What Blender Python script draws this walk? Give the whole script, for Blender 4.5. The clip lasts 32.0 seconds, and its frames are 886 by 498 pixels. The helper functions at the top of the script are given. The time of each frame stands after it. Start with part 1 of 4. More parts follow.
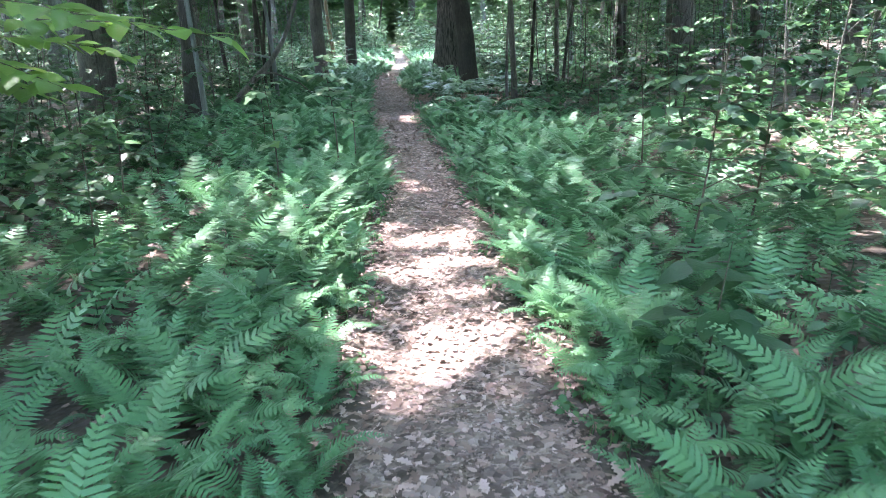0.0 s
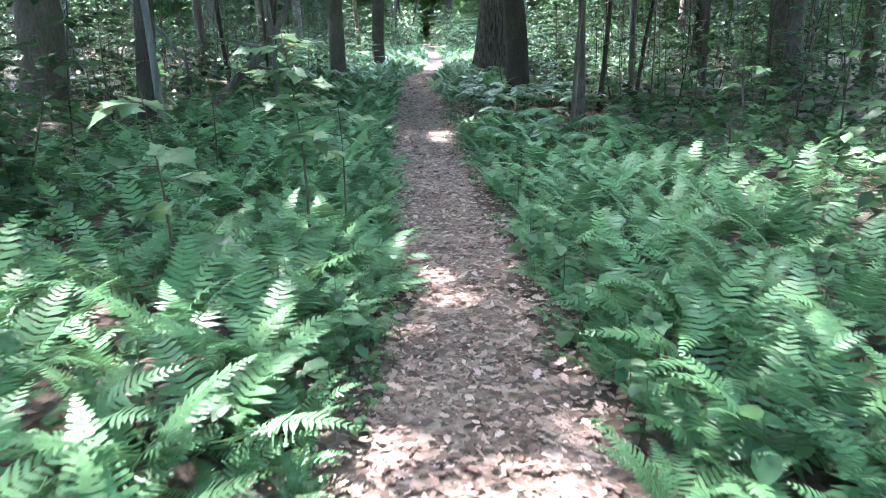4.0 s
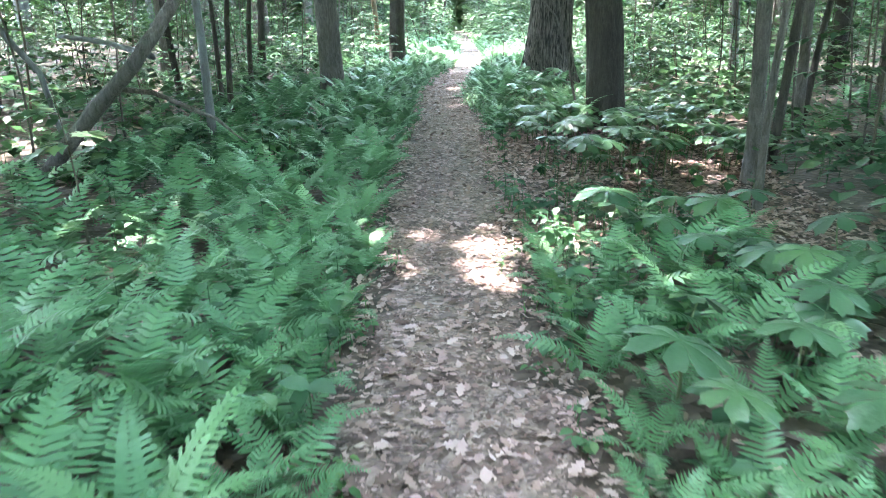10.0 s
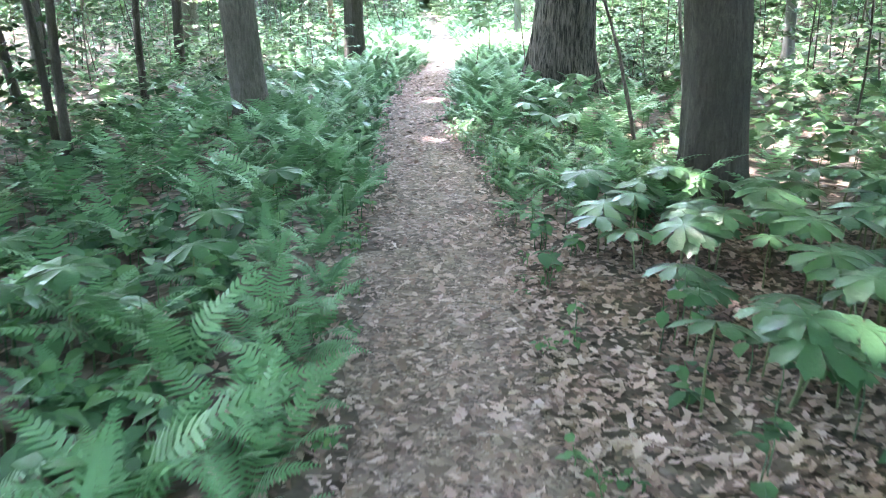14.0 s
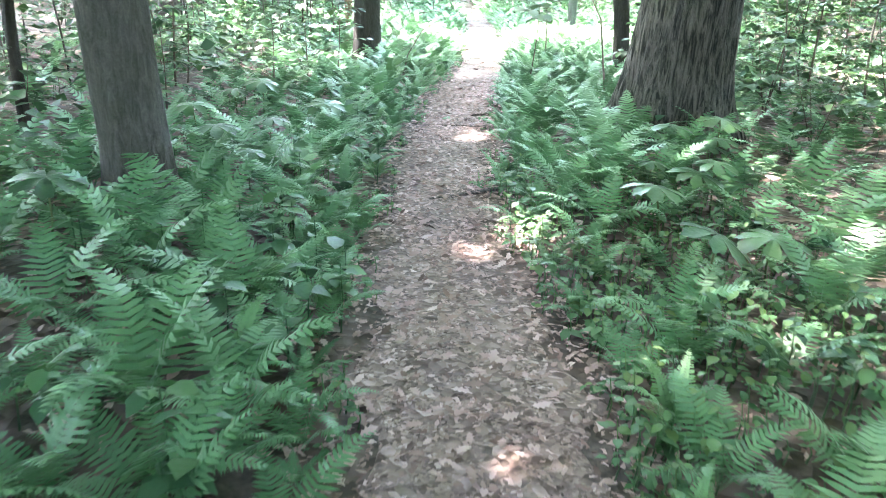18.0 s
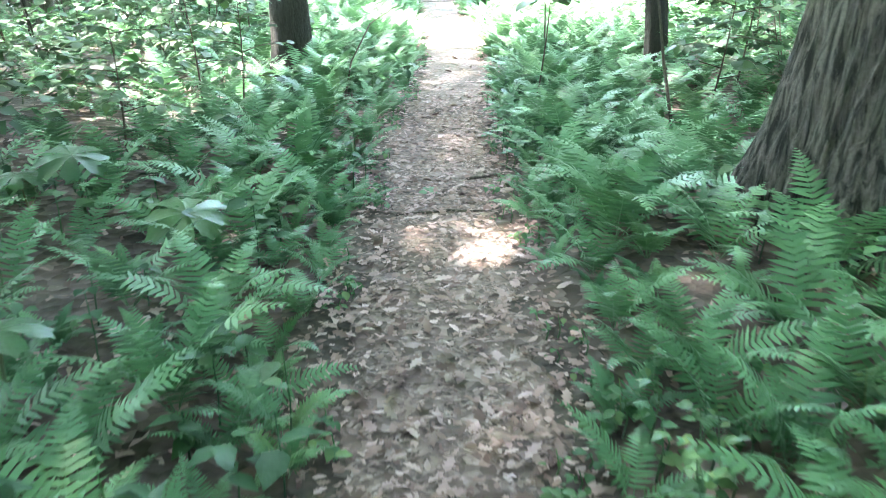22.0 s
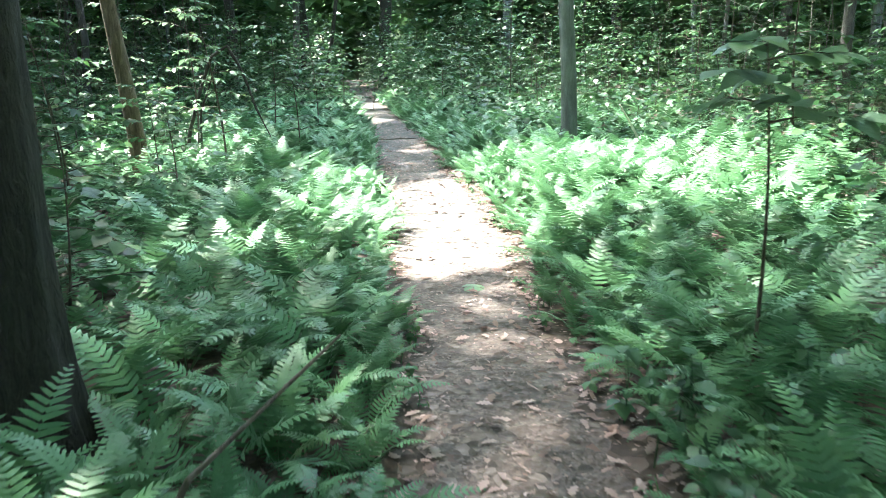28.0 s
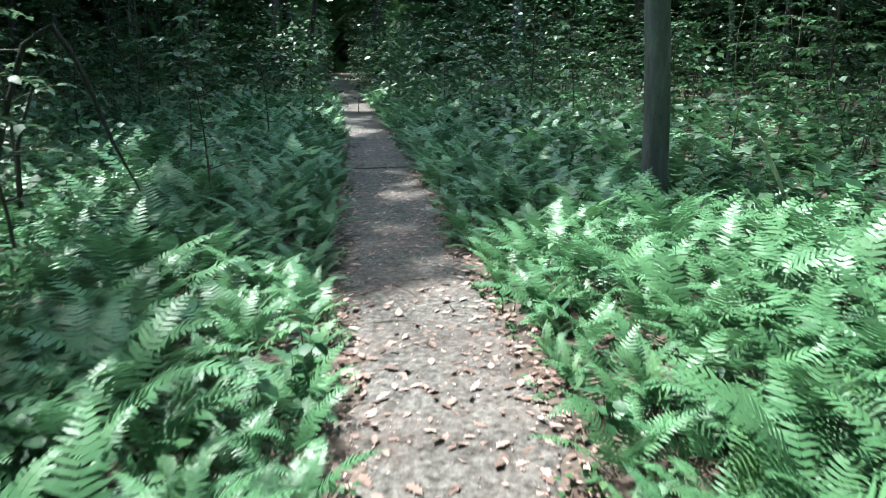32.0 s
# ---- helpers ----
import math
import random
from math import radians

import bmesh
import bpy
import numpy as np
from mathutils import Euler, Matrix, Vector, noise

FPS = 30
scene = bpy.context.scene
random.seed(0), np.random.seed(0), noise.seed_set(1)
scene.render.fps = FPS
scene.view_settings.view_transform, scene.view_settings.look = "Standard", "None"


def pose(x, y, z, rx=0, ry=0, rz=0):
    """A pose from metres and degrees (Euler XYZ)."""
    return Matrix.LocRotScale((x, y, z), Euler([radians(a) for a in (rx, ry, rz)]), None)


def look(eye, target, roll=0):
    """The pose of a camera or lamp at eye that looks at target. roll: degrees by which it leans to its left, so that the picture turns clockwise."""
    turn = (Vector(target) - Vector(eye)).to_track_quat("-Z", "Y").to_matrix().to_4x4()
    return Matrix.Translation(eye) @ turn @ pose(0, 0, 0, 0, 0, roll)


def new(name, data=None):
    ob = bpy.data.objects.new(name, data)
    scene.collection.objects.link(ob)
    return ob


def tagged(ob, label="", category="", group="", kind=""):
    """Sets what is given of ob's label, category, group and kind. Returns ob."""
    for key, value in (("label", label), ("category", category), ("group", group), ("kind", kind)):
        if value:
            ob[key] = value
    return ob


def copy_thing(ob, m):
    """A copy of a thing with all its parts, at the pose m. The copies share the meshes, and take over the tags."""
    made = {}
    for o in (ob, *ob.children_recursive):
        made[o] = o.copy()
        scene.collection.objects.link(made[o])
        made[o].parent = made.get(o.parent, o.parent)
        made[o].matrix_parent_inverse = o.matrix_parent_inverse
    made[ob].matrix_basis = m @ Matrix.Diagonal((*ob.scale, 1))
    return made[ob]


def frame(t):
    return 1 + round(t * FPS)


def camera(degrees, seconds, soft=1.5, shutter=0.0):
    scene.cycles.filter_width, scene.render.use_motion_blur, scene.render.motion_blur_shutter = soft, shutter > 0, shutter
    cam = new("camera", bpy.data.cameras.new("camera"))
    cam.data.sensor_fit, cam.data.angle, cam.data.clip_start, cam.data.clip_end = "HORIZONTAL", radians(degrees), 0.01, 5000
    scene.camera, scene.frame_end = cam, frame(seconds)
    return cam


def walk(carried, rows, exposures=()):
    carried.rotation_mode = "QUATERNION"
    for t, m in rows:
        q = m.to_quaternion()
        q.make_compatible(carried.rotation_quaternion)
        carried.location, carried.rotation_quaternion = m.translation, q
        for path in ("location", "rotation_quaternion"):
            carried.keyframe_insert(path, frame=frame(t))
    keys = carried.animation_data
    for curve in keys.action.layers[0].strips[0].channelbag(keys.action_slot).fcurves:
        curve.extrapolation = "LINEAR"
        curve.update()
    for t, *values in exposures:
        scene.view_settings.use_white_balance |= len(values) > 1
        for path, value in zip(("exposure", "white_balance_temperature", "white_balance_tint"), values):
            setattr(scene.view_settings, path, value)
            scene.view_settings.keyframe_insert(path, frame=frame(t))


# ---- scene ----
cam = camera(61.3, 32.0, soft=0.9, shutter=0.4)
PATH = [
    (0, (0.48, 0.057, 1.626), (0.434, 1.974, 1.058), -1.9),
    (0.5, (0.461, 0.492, 1.58), (0.404, 2.408, 1.009), -1.1),
    (1, (0.424, 0.986, 1.574), (0.355, 2.9, 0.998), -0.7),
    (1.5, (0.42, 1.454, 1.54), (0.314, 3.366, 0.961), -0.7),
    (2, (0.361, 1.943, 1.489), (0.226, 3.855, 0.918), 0.2),
    (2.5, (0.312, 2.443, 1.459), (0.178, 4.36, 0.905), -0.2),
    (4.5, (0.183, 4.435, 1.374), (0.069, 6.349, 0.802), -0.0),
    (5, (0.123, 4.975, 1.343), (0.007, 6.885, 0.76), -0.1),
    (5.5, (0.101, 5.484, 1.328), (0.014, 7.396, 0.749), -0.8),
    (6, (0.099, 5.969, 1.335), (0.044, 7.864, 0.699), -0.7),
    (6.5, (0.046, 6.457, 1.346), (0.026, 8.347, 0.692), 0.1),
    (7, (0.041, 6.877, 1.393), (0.019, 8.768, 0.744), -0.1),
    (7.5, (0.093, 7.21, 1.417), (0.032, 9.103, 0.777), 0.4),
    (8, (0.043, 7.653, 1.403), (-0.051, 9.549, 0.772), 0.5),
    (8.5, (-0.023, 8.164, 1.414), (-0.129, 10.06, 0.789), 0.1),
    (9, (-0.091, 8.758, 1.425), (-0.243, 10.654, 0.808), -0.1),
    (9.5, (-0.195, 9.28, 1.413), (-0.386, 11.178, 0.811), 0.3),
    (10, (-0.245, 9.76, 1.419), (-0.443, 11.659, 0.824), -0.3),
    (10.5, (-0.314, 10.297, 1.434), (-0.544, 12.193, 0.84), -0.6),
    (11, (-0.447, 10.862, 1.418), (-0.677, 12.767, 0.854), -0.7),
    (11.5, (-0.514, 11.383, 1.406), (-0.725, 13.293, 0.853), -1.0),
    (12, (-0.593, 11.921, 1.411), (-0.788, 13.824, 0.828), -0.9),
    (12.5, (-0.703, 12.514, 1.439), (-0.863, 14.418, 0.849), -1.3),
    (13, (-0.726, 13.034, 1.417), (-0.855, 14.945, 0.843), -2.2),
    (13.5, (-0.758, 13.574, 1.436), (-0.88, 15.466, 0.799), -1.1),
    (14, (-0.794, 14.11, 1.471), (-0.909, 16.0, 0.829), -0.7),
    (14.5, (-0.784, 14.652, 1.511), (-0.91, 16.539, 0.862), -1.2),
    (16.5, (-1.01, 16.664, 1.452), (-1.144, 18.538, 0.767), 1.0),
    (17, (-1.058, 17.185, 1.46), (-1.176, 19.059, 0.771), 1.3),
    (17.5, (-1.099, 17.692, 1.471), (-1.241, 19.565, 0.784), 1.4),
    (18, (-1.189, 18.137, 1.449), (-1.355, 20.007, 0.76), 1.9),
    (18.5, (-1.186, 18.601, 1.428), (-1.366, 20.453, 0.695), 1.4),
    (19, (-1.233, 19.037, 1.409), (-1.429, 20.883, 0.663), 1.5),
    (19.5, (-1.298, 19.493, 1.423), (-1.477, 21.336, 0.668), 1.1),
    (20, (-1.314, 19.948, 1.433), (-1.474, 21.789, 0.669), -0.4),
    (20.5, (-1.434, 20.401, 1.403), (-1.56, 22.246, 0.642), -0.6),
    (21, (-1.538, 20.839, 1.415), (-1.624, 22.685, 0.651), -0.4),
    (21.5, (-1.6, 21.308, 1.417), (-1.668, 23.156, 0.655), -0.8),
    (22, (-1.68, 21.767, 1.4), (-1.734, 23.616, 0.64), -0.6),
    (22.5, (-1.738, 22.273, 1.407), (-1.768, 24.134, 0.675), -1.0),
    (23, (-1.781, 22.829, 1.404), (-1.807, 24.7, 0.698), -0.4),
    (23.5, (-1.824, 23.284, 1.434), (-1.822, 25.157, 0.731), 0.2),
    (24, (-1.828, 23.716, 1.451), (-1.679, 25.584, 0.753), -0.3),
    (24.5, (-1.864, 24.185, 1.462), (-1.54, 26.034, 0.773), 1.0),
    (25, (-1.925, 24.684, 1.463), (-1.511, 26.519, 0.785), 1.7),
    (25.5, (-1.897, 25.231, 1.46), (-1.485, 27.068, 0.785), 1.7),
    (26, (-1.908, 25.795, 1.498), (-1.594, 27.657, 0.839), 1.8),
    (26.5, (-1.971, 26.309, 1.52), (-1.788, 28.224, 0.971), 1.3),
    (28.5, (-2.188, 28.333, 1.387), (-2.123, 30.27, 0.896), -1.2),
    (29, (-2.225, 28.877, 1.385), (-2.194, 30.816, 0.899), 0.1),
    (29.5, (-2.216, 29.385, 1.395), (-2.229, 31.327, 0.916), 0.3),
    (30, (-2.194, 29.915, 1.4), (-2.229, 31.85, 0.895), 1.3),
    (30.5, (-2.19, 30.455, 1.414), (-2.209, 32.386, 0.894), 0.4),
    (31, (-2.111, 31.015, 1.411), (-2.102, 32.937, 0.859), -0.7),
    (31.5, (-2.051, 31.559, 1.402), (-2.004, 33.483, 0.859), -0.3),
    (32, (-2.007, 32.126, 1.432), (-1.923, 34.056, 0.918), -0.7),
]
# the clip's camera opens up in the shade and closes down in the sunny end: seconds, stops, kelvin, tint
EXPOSURES = [(0.0, 5.2, 6000, 17), (2.0, 5.15, 6000, 15), (5.0, 5.45, 6150, 16), (8.0, 5.8, 6300, 11), (14.0, 6.5, 6400, 20), (20.0, 6.4, 6500, 12), (23.0, 5.85, 6450, 2), (26.0, 4.95, 6400, -3), (29.0, 4.05, 6350, 3), (32.0, 2.9, 5900, -2)]
walk(cam, [(t, look(eye, target, roll)) for t, eye, target, roll in PATH], EXPOSURES)

# ---------------------------------------------------------------- world, sun
SUN_DIR = Vector((0.42, -0.30, -1.05)).normalized()      # the way the sunlight travels
world = bpy.data.worlds.new("world")
scene.world = world
world.use_nodes = True
wn = world.node_tree.nodes
sky = wn.new("ShaderNodeTexSky")
sky.sky_type = "NISHITA"
sky.sun_disc = False
sky.sun_elevation = math.asin(-SUN_DIR.z)
sky.sun_rotation = math.atan2(-SUN_DIR.x, -SUN_DIR.y)
sky.air_density, sky.dust_density, sky.ozone_density = 1.2, 2.0, 1.0
wn["Background"].inputs["Strength"].default_value = 0.15
world.node_tree.links.new(sky.outputs[0], wn["Background"].inputs["Color"])
sun_data = bpy.data.lights.new("sun", "SUN")
sun_data.energy, sun_data.angle, sun_data.color = 2.1, radians(1.3), (1.0, 0.965, 0.9)
sun = new("sun", sun_data)
sun.matrix_world = look((0, 0, 30), Vector((0, 0, 30)) + SUN_DIR)


# ---------------------------------------------------------------- materials
class Nodes:
    """A short way to write a node material."""

    def __init__(self, name):
        self.mat = bpy.data.materials.new(name)
        self.mat.use_nodes = True
        self.tree = self.mat.node_tree
        self.bsdf = self.tree.nodes["Principled BSDF"]
        self.out = self.tree.nodes["Material Output"]

    def add(self, kind, **inputs):
        node = self.tree.nodes.new("ShaderNode" + kind)
        for key, value in inputs.items():
            key = key.replace("_", " ")
            if hasattr(value, "is_output"):
                self.tree.links.new(value, node.inputs[key])
            else:
                node.inputs[key].default_value = value
        return node

    def link(self, a, b):
        self.tree.links.new(a, b)

    def ramp(self, fac, stops):
        node = self.tree.nodes.new("ShaderNodeValToRGB")
        els = node.color_ramp.elements
        while len(els) < len(stops):
            els.new(0.5)
        for el, (p, c) in zip(els, stops):
            el.position, el.color = p, (*c, 1)
        self.link(fac, node.inputs[0])
        return node.outputs[0]

    def mix(self, kind, fac, a, b):
        node = self.tree.nodes.new("ShaderNodeMix")
        node.data_type, node.blend_type = "RGBA", kind
        for i, v in ((0, fac), (6, a), (7, b)):
            if hasattr(v, "is_output"):
                self.link(v, node.inputs[i])
            else:
                node.inputs[i].default_value = v
        return node.outputs[2]

    def bump(self, height, strength, distance):
        node = self.add("Bump", Height=height, Strength=strength, Distance=distance)
        self.link(node.outputs[0], self.bsdf.inputs["Normal"])


def leaf_material(name, stops, thin=0.35, rough=0.5, per_object=False, scale=3.0, spread=0.75):
    """A thin leaf: its colour runs over the stops from leaf to leaf, with veins and blotches, and light comes through it."""
    n = Nodes(name)
    coord = n.add("TexCoord")
    big = n.add("TexNoise", Vector=coord.outputs["Object"], Scale=scale, Detail=2.0)
    if per_object:
        rnd = n.add("ObjectInfo").outputs["Random"]
    else:
        rnd = n.add("NewGeometry").outputs["Random Per Island"]
    a = n.add("Math")
    a.operation = "MULTIPLY_ADD"
    n.link(big.outputs["Fac"], a.inputs[0])
    a.inputs[1].default_value = 0.5
    b = n.add("Math")
    b.operation = "MULTIPLY_ADD"
    n.link(rnd, b.inputs[0])
    b.inputs[1].default_value, b.inputs[2].default_value = spread, 0.25 - spread / 2
    n.link(b.outputs[0], a.inputs[2])
    col = n.ramp(a.outputs[0], stops)
    n.link(col, n.bsdf.inputs["Base Color"])
    n.bsdf.inputs["Roughness"].default_value = rough
    n.bsdf.inputs["Specular IOR Level"].default_value = 0.4
    fine = n.add("TexNoise", Vector=coord.outputs["Object"], Scale=60.0, Detail=2.0)
    n.bump(fine.outputs["Fac"], 0.25, 0.01)
    tr = n.add("BsdfTranslucent", Color=col)
    mix = n.add("MixShader", Fac=thin)
    n.link(n.bsdf.outputs[0], mix.inputs[1])
    n.link(tr.outputs[0], mix.inputs[2])
    n.link(mix.outputs[0], n.out.inputs[0])
    return n.mat


def bark_material(name, dark, light, furrow=9.0, depth=0.6, moss=0.15, sharp=0.18, stretch=0.16, bend=0.6):
    n = Nodes(name)
    coord = n.add("TexCoord")
    mp = n.add("Mapping", Vector=coord.outputs["Object"], Scale=(furrow, furrow, furrow * stretch))
    ridge = n.add("TexNoise", Vector=mp.outputs[0], Scale=3.0, Detail=5.0, Roughness=0.65, Distortion=bend)
    stain = n.add("TexNoise", Vector=coord.outputs["Object"], Scale=1.6, Detail=3.0)
    grain = n.add("TexNoise", Vector=coord.outputs["Object"], Scale=70.0, Detail=3.0)
    mid = [(a + b) / 2 for a, b in zip(dark, light)]
    col = n.ramp(ridge.outputs["Fac"], [(0.5 - sharp, dark), (0.5, mid), (0.5 + sharp, light)])
    patch = n.ramp(stain.outputs["Fac"], [(0.45, (0.75, 0.75, 0.75)), (0.62, (1.1, 1.1, 1.08))])
    col = n.mix("MULTIPLY", 0.8, col, patch)
    lichen = n.ramp(stain.outputs["Fac"], [(0.55, (0, 0, 0)), (0.72, (1, 1, 1))])
    col = n.mix("MIX", n.mix("MULTIPLY", 1.0, lichen, (moss, moss, moss, 1)), col, (0.16, 0.2, 0.14, 1))
    col = n.mix("OVERLAY", 0.35, col, n.ramp(grain.outputs["Fac"], [(0.3, (0.3, 0.3, 0.3)), (0.7, (0.7, 0.7, 0.7))]))
    n.link(col, n.bsdf.inputs["Base Color"])
    n.bsdf.inputs["Roughness"].default_value = 0.9
    n.bump(ridge.outputs["Fac"], depth, 0.05)
    return n.mat


def ground_material():
    n = Nodes("forest_soil")
    coord = n.add("TexCoord")
    v = n.add("TexVoronoi", Vector=coord.outputs["Object"], Scale=16.0, Randomness=1.0)
    n2 = n.add("TexNoise", Vector=coord.outputs["Object"], Scale=2.0, Detail=4.0)
    n3 = n.add("TexNoise", Vector=coord.outputs["Object"], Scale=45.0, Detail=4.0)
    litter = n.ramp(v.outputs["Color"], [(0.0, (0.0326, 0.0215, 0.0164)), (0.35, (0.0837, 0.0558, 0.0451)), (0.7, (0.14, 0.0985, 0.0828)), (1.0, (0.223, 0.165, 0.143))])
    soil = n.ramp(n3.outputs["Fac"], [(0.3, (0.0217, 0.0155, 0.0124)), (0.7, (0.0744, 0.0558, 0.0434))])
    fac = n.ramp(n2.outputs["Fac"], [(0.4, (0, 0, 0)), (0.62, (0.85, 0.85, 0.85))])
    col = n.mix("MIX", fac, litter, soil)
    n.link(col, n.bsdf.inputs["Base Color"])
    n.bsdf.inputs["Roughness"].default_value = 0.95
    n.bump(v.outputs["Distance"], 0.5, 0.03)
    return n.mat


def trail_material():
    """Trodden ground under a crust of crumbled dry leaves."""
    n = Nodes("trodden_litter")
    coord = n.add("TexCoord")
    warp = n.add("TexNoise", Vector=coord.outputs["Object"], Scale=9.0, Detail=2.0)
    at = n.mix("MIX", 0.06, coord.outputs["Object"], warp.outputs["Color"])
    chip = n.add("TexVoronoi", Vector=at, Scale=25.0, Randomness=1.0)
    crumb = n.add("TexVoronoi", Vector=at, Scale=85.0, Randomness=1.0)
    patch = n.add("TexNoise", Vector=coord.outputs["Object"], Scale=2.2, Detail=4.0)
    tones = [(0.0, (0.0357, 0.0223, 0.0178)), (0.35, (0.134, 0.0897, 0.0756)), (0.7, (0.253, 0.178, 0.157)), (1.0, (0.397, 0.306, 0.283))]
    a, b = n.ramp(chip.outputs["Color"], tones), n.ramp(crumb.outputs["Color"], tones)
    col = n.mix("MIX", n.ramp(warp.outputs["Fac"], [(0.42, (0, 0, 0)), (0.58, (1, 1, 1))]), a, b)
    soil = n.ramp(patch.outputs["Fac"], [(0.4, (1, 1, 1)), (0.68, (0.62, 0.58, 0.56))])
    col = n.mix("MULTIPLY", 1.0, col, soil)
    # further on the trail is worn down to grey loam
    worn = n.add("SeparateXYZ", Vector=coord.outputs["Object"])
    along = n.add("MapRange", Value=worn.outputs["Y"])
    along.inputs["From Min"].default_value, along.inputs["From Max"].default_value = 28.0, 34.0
    clod = n.add("TexNoise", Vector=coord.outputs["Object"], Scale=26.0, Detail=5.0, Roughness=0.7)
    loam = n.ramp(clod.outputs["Fac"], [(0.34, (0.022, 0.018, 0.016)), (0.48, (0.08, 0.068, 0.062)), (0.58, (0.13, 0.114, 0.107)), (0.72, (0.21, 0.188, 0.178))])
    bare = n.add("Math")
    bare.operation = "MULTIPLY"
    n.link(along.outputs[0], bare.inputs[0])
    n.link(n.ramp(patch.outputs["Fac"], [(0.36, (0.7, 0.7, 0.7)), (0.56, (1, 1, 1))]), bare.inputs[1])
    col = n.mix("MIX", bare.outputs[0], col, loam)
    n.link(col, n.bsdf.inputs["Base Color"])
    n.bsdf.inputs["Roughness"].default_value = 0.9
    n.bump(chip.outputs["Distance"], 0.6, 0.02)
    return n.mat


def wood_material(name, dark, light):
    return bark_material(name, dark, light, furrow=14.0, depth=0.35, moss=0.05)


FERN_TONES = [(0.0, (0.0481, 0.12, 0.0558)), (0.45, (0.086, 0.192, 0.0877)), (0.85, (0.124, 0.24, 0.104)), (1.0, (0.165, 0.256, 0.0798))]
M_FERN = leaf_material("fern_green", FERN_TONES, 0.22, 0.42, per_object=True)
M_FERN_FAR = leaf_material("fern_green_mass", FERN_TONES, 0.22, 0.42, spread=0.25, scale=1.3)
M_HERB = leaf_material("herb_green", [(0.0, (0.0253, 0.0704, 0.0339)), (0.5, (0.0394, 0.106, 0.0444)), (1.0, (0.0732, 0.154, 0.0524))], 0.24, 0.5)
M_SPROUT = leaf_material("sprout_green", [(0.0, (0.045, 0.11, 0.045)), (0.6, (0.07, 0.15, 0.06)), (1.0, (0.13, 0.19, 0.06))], 0.3, 0.5)
M_MAY = leaf_material("mayapple_green", [(0.0, (0.0352, 0.0832, 0.0413)), (0.6, (0.0512, 0.112, 0.0523)), (1.0, (0.0704, 0.141, 0.0495))], 0.22, 0.32, per_object=True, scale=9.0)
M_SHRUB = leaf_material("shrub_green", [(0.0, (0.0197, 0.0544, 0.0242)), (0.5, (0.0315, 0.0819, 0.0333)), (1.0, (0.0676, 0.131, 0.0399))], 0.34, 0.42)
# light green of young leaves, colour raised further for sun and sky sheen
M_YOUNG_SHEEN = leaf_material("young_leaf_sheen_green", [(0.0, (0.0986, 0.167, 0.0968)), (0.75, (0.145, 0.228, 0.126)), (1.0, (0.206, 0.282, 0.0575))], 0.38, 0.38)
M_CROWN = leaf_material("crown_green", [(0.0, (0.06, 0.12, 0.05)), (1.0, (0.12, 0.21, 0.08))], 0.58, 0.5)
M_FARWOOD = leaf_material("far_leaf_green", [(0.0, (0.06, 0.13, 0.052)), (1.0, (0.125, 0.22, 0.085))], 0.55, 0.55)
M_STEM = leaf_material("stem_green", [(0.0, (0.064, 0.096, 0.0384)), (1.0, (0.128, 0.147, 0.0704))], 0.1, 0.5)
M_LITTER = leaf_material("dry_leaf", [(0.0, (0.0581, 0.033, 0.0253)), (0.3, (0.188, 0.116, 0.097)), (0.6, (0.33, 0.218, 0.194)), (0.88, (0.436, 0.307, 0.284)), (1.0, (0.513, 0.389, 0.368))], 0.08, 0.75, scale=8.0)
M_GROUND = ground_material()
M_TRAIL = trail_material()
M_OAK = bark_material("oak_bark", (0.012, 0.01, 0.0085), (0.16, 0.134, 0.12), 10.5, 1.0, 0.08, 0.1, 0.13, 0.7)
M_BARK = bark_material("grey_brown_bark", (0.0525, 0.045, 0.0413), (0.165, 0.143, 0.131), 11.0, 0.9, 0.12, 0.2, 0.22, 1.0)
M_DARK = bark_material("dark_bark", (0.021, 0.0173, 0.015), (0.0713, 0.0585, 0.0518), 12.0, 0.8, 0.08, 0.22, 0.22, 1.0)
M_GREY = bark_material("smooth_grey_bark", (0.085, 0.085, 0.085), (0.19, 0.195, 0.2), 4.0, 0.25, 0.25)
M_TAN = bark_material("light_brown_bark", (0.075, 0.0488, 0.03), (0.225, 0.158, 0.105), 8.0, 0.5, 0.05)
M_LIME = leaf_material("beech_leaf_green", [(0.0, (0.12, 0.22, 0.05)), (0.6, (0.2, 0.32, 0.06)), (1.0, (0.3, 0.4, 0.06))], 0.55, 0.4)
M_TWIG = wood_material("twig_wood", (0.045, 0.0338, 0.0263), (0.15, 0.12, 0.0975))
M_PALE = wood_material("bleached_wood", (0.3, 0.27, 0.24), (0.62, 0.58, 0.53))


# ---------------------------------------------------------------- mesh tools
def tri_mesh(name, verts, faces, mat, smooth=False):
    """A mesh from arrays of vertices and triangles."""
    verts, faces = np.asarray(verts, np.float32), np.asarray(faces, np.int32)
    me = bpy.data.meshes.new(name)
    me.vertices.add(len(verts))
    me.vertices.foreach_set("co", verts.ravel())
    me.loops.add(faces.size)
    me.loops.foreach_set("vertex_index", faces.ravel())
    me.polygons.add(len(faces))
    me.polygons.foreach_set("loop_start", np.arange(0, faces.size, 3, dtype=np.int32))
    if smooth:
        me.polygons.foreach_set("use_smooth", np.ones(len(faces), bool))
    me.materials.append(mat)
    me.update(calc_edges=True)
    return me


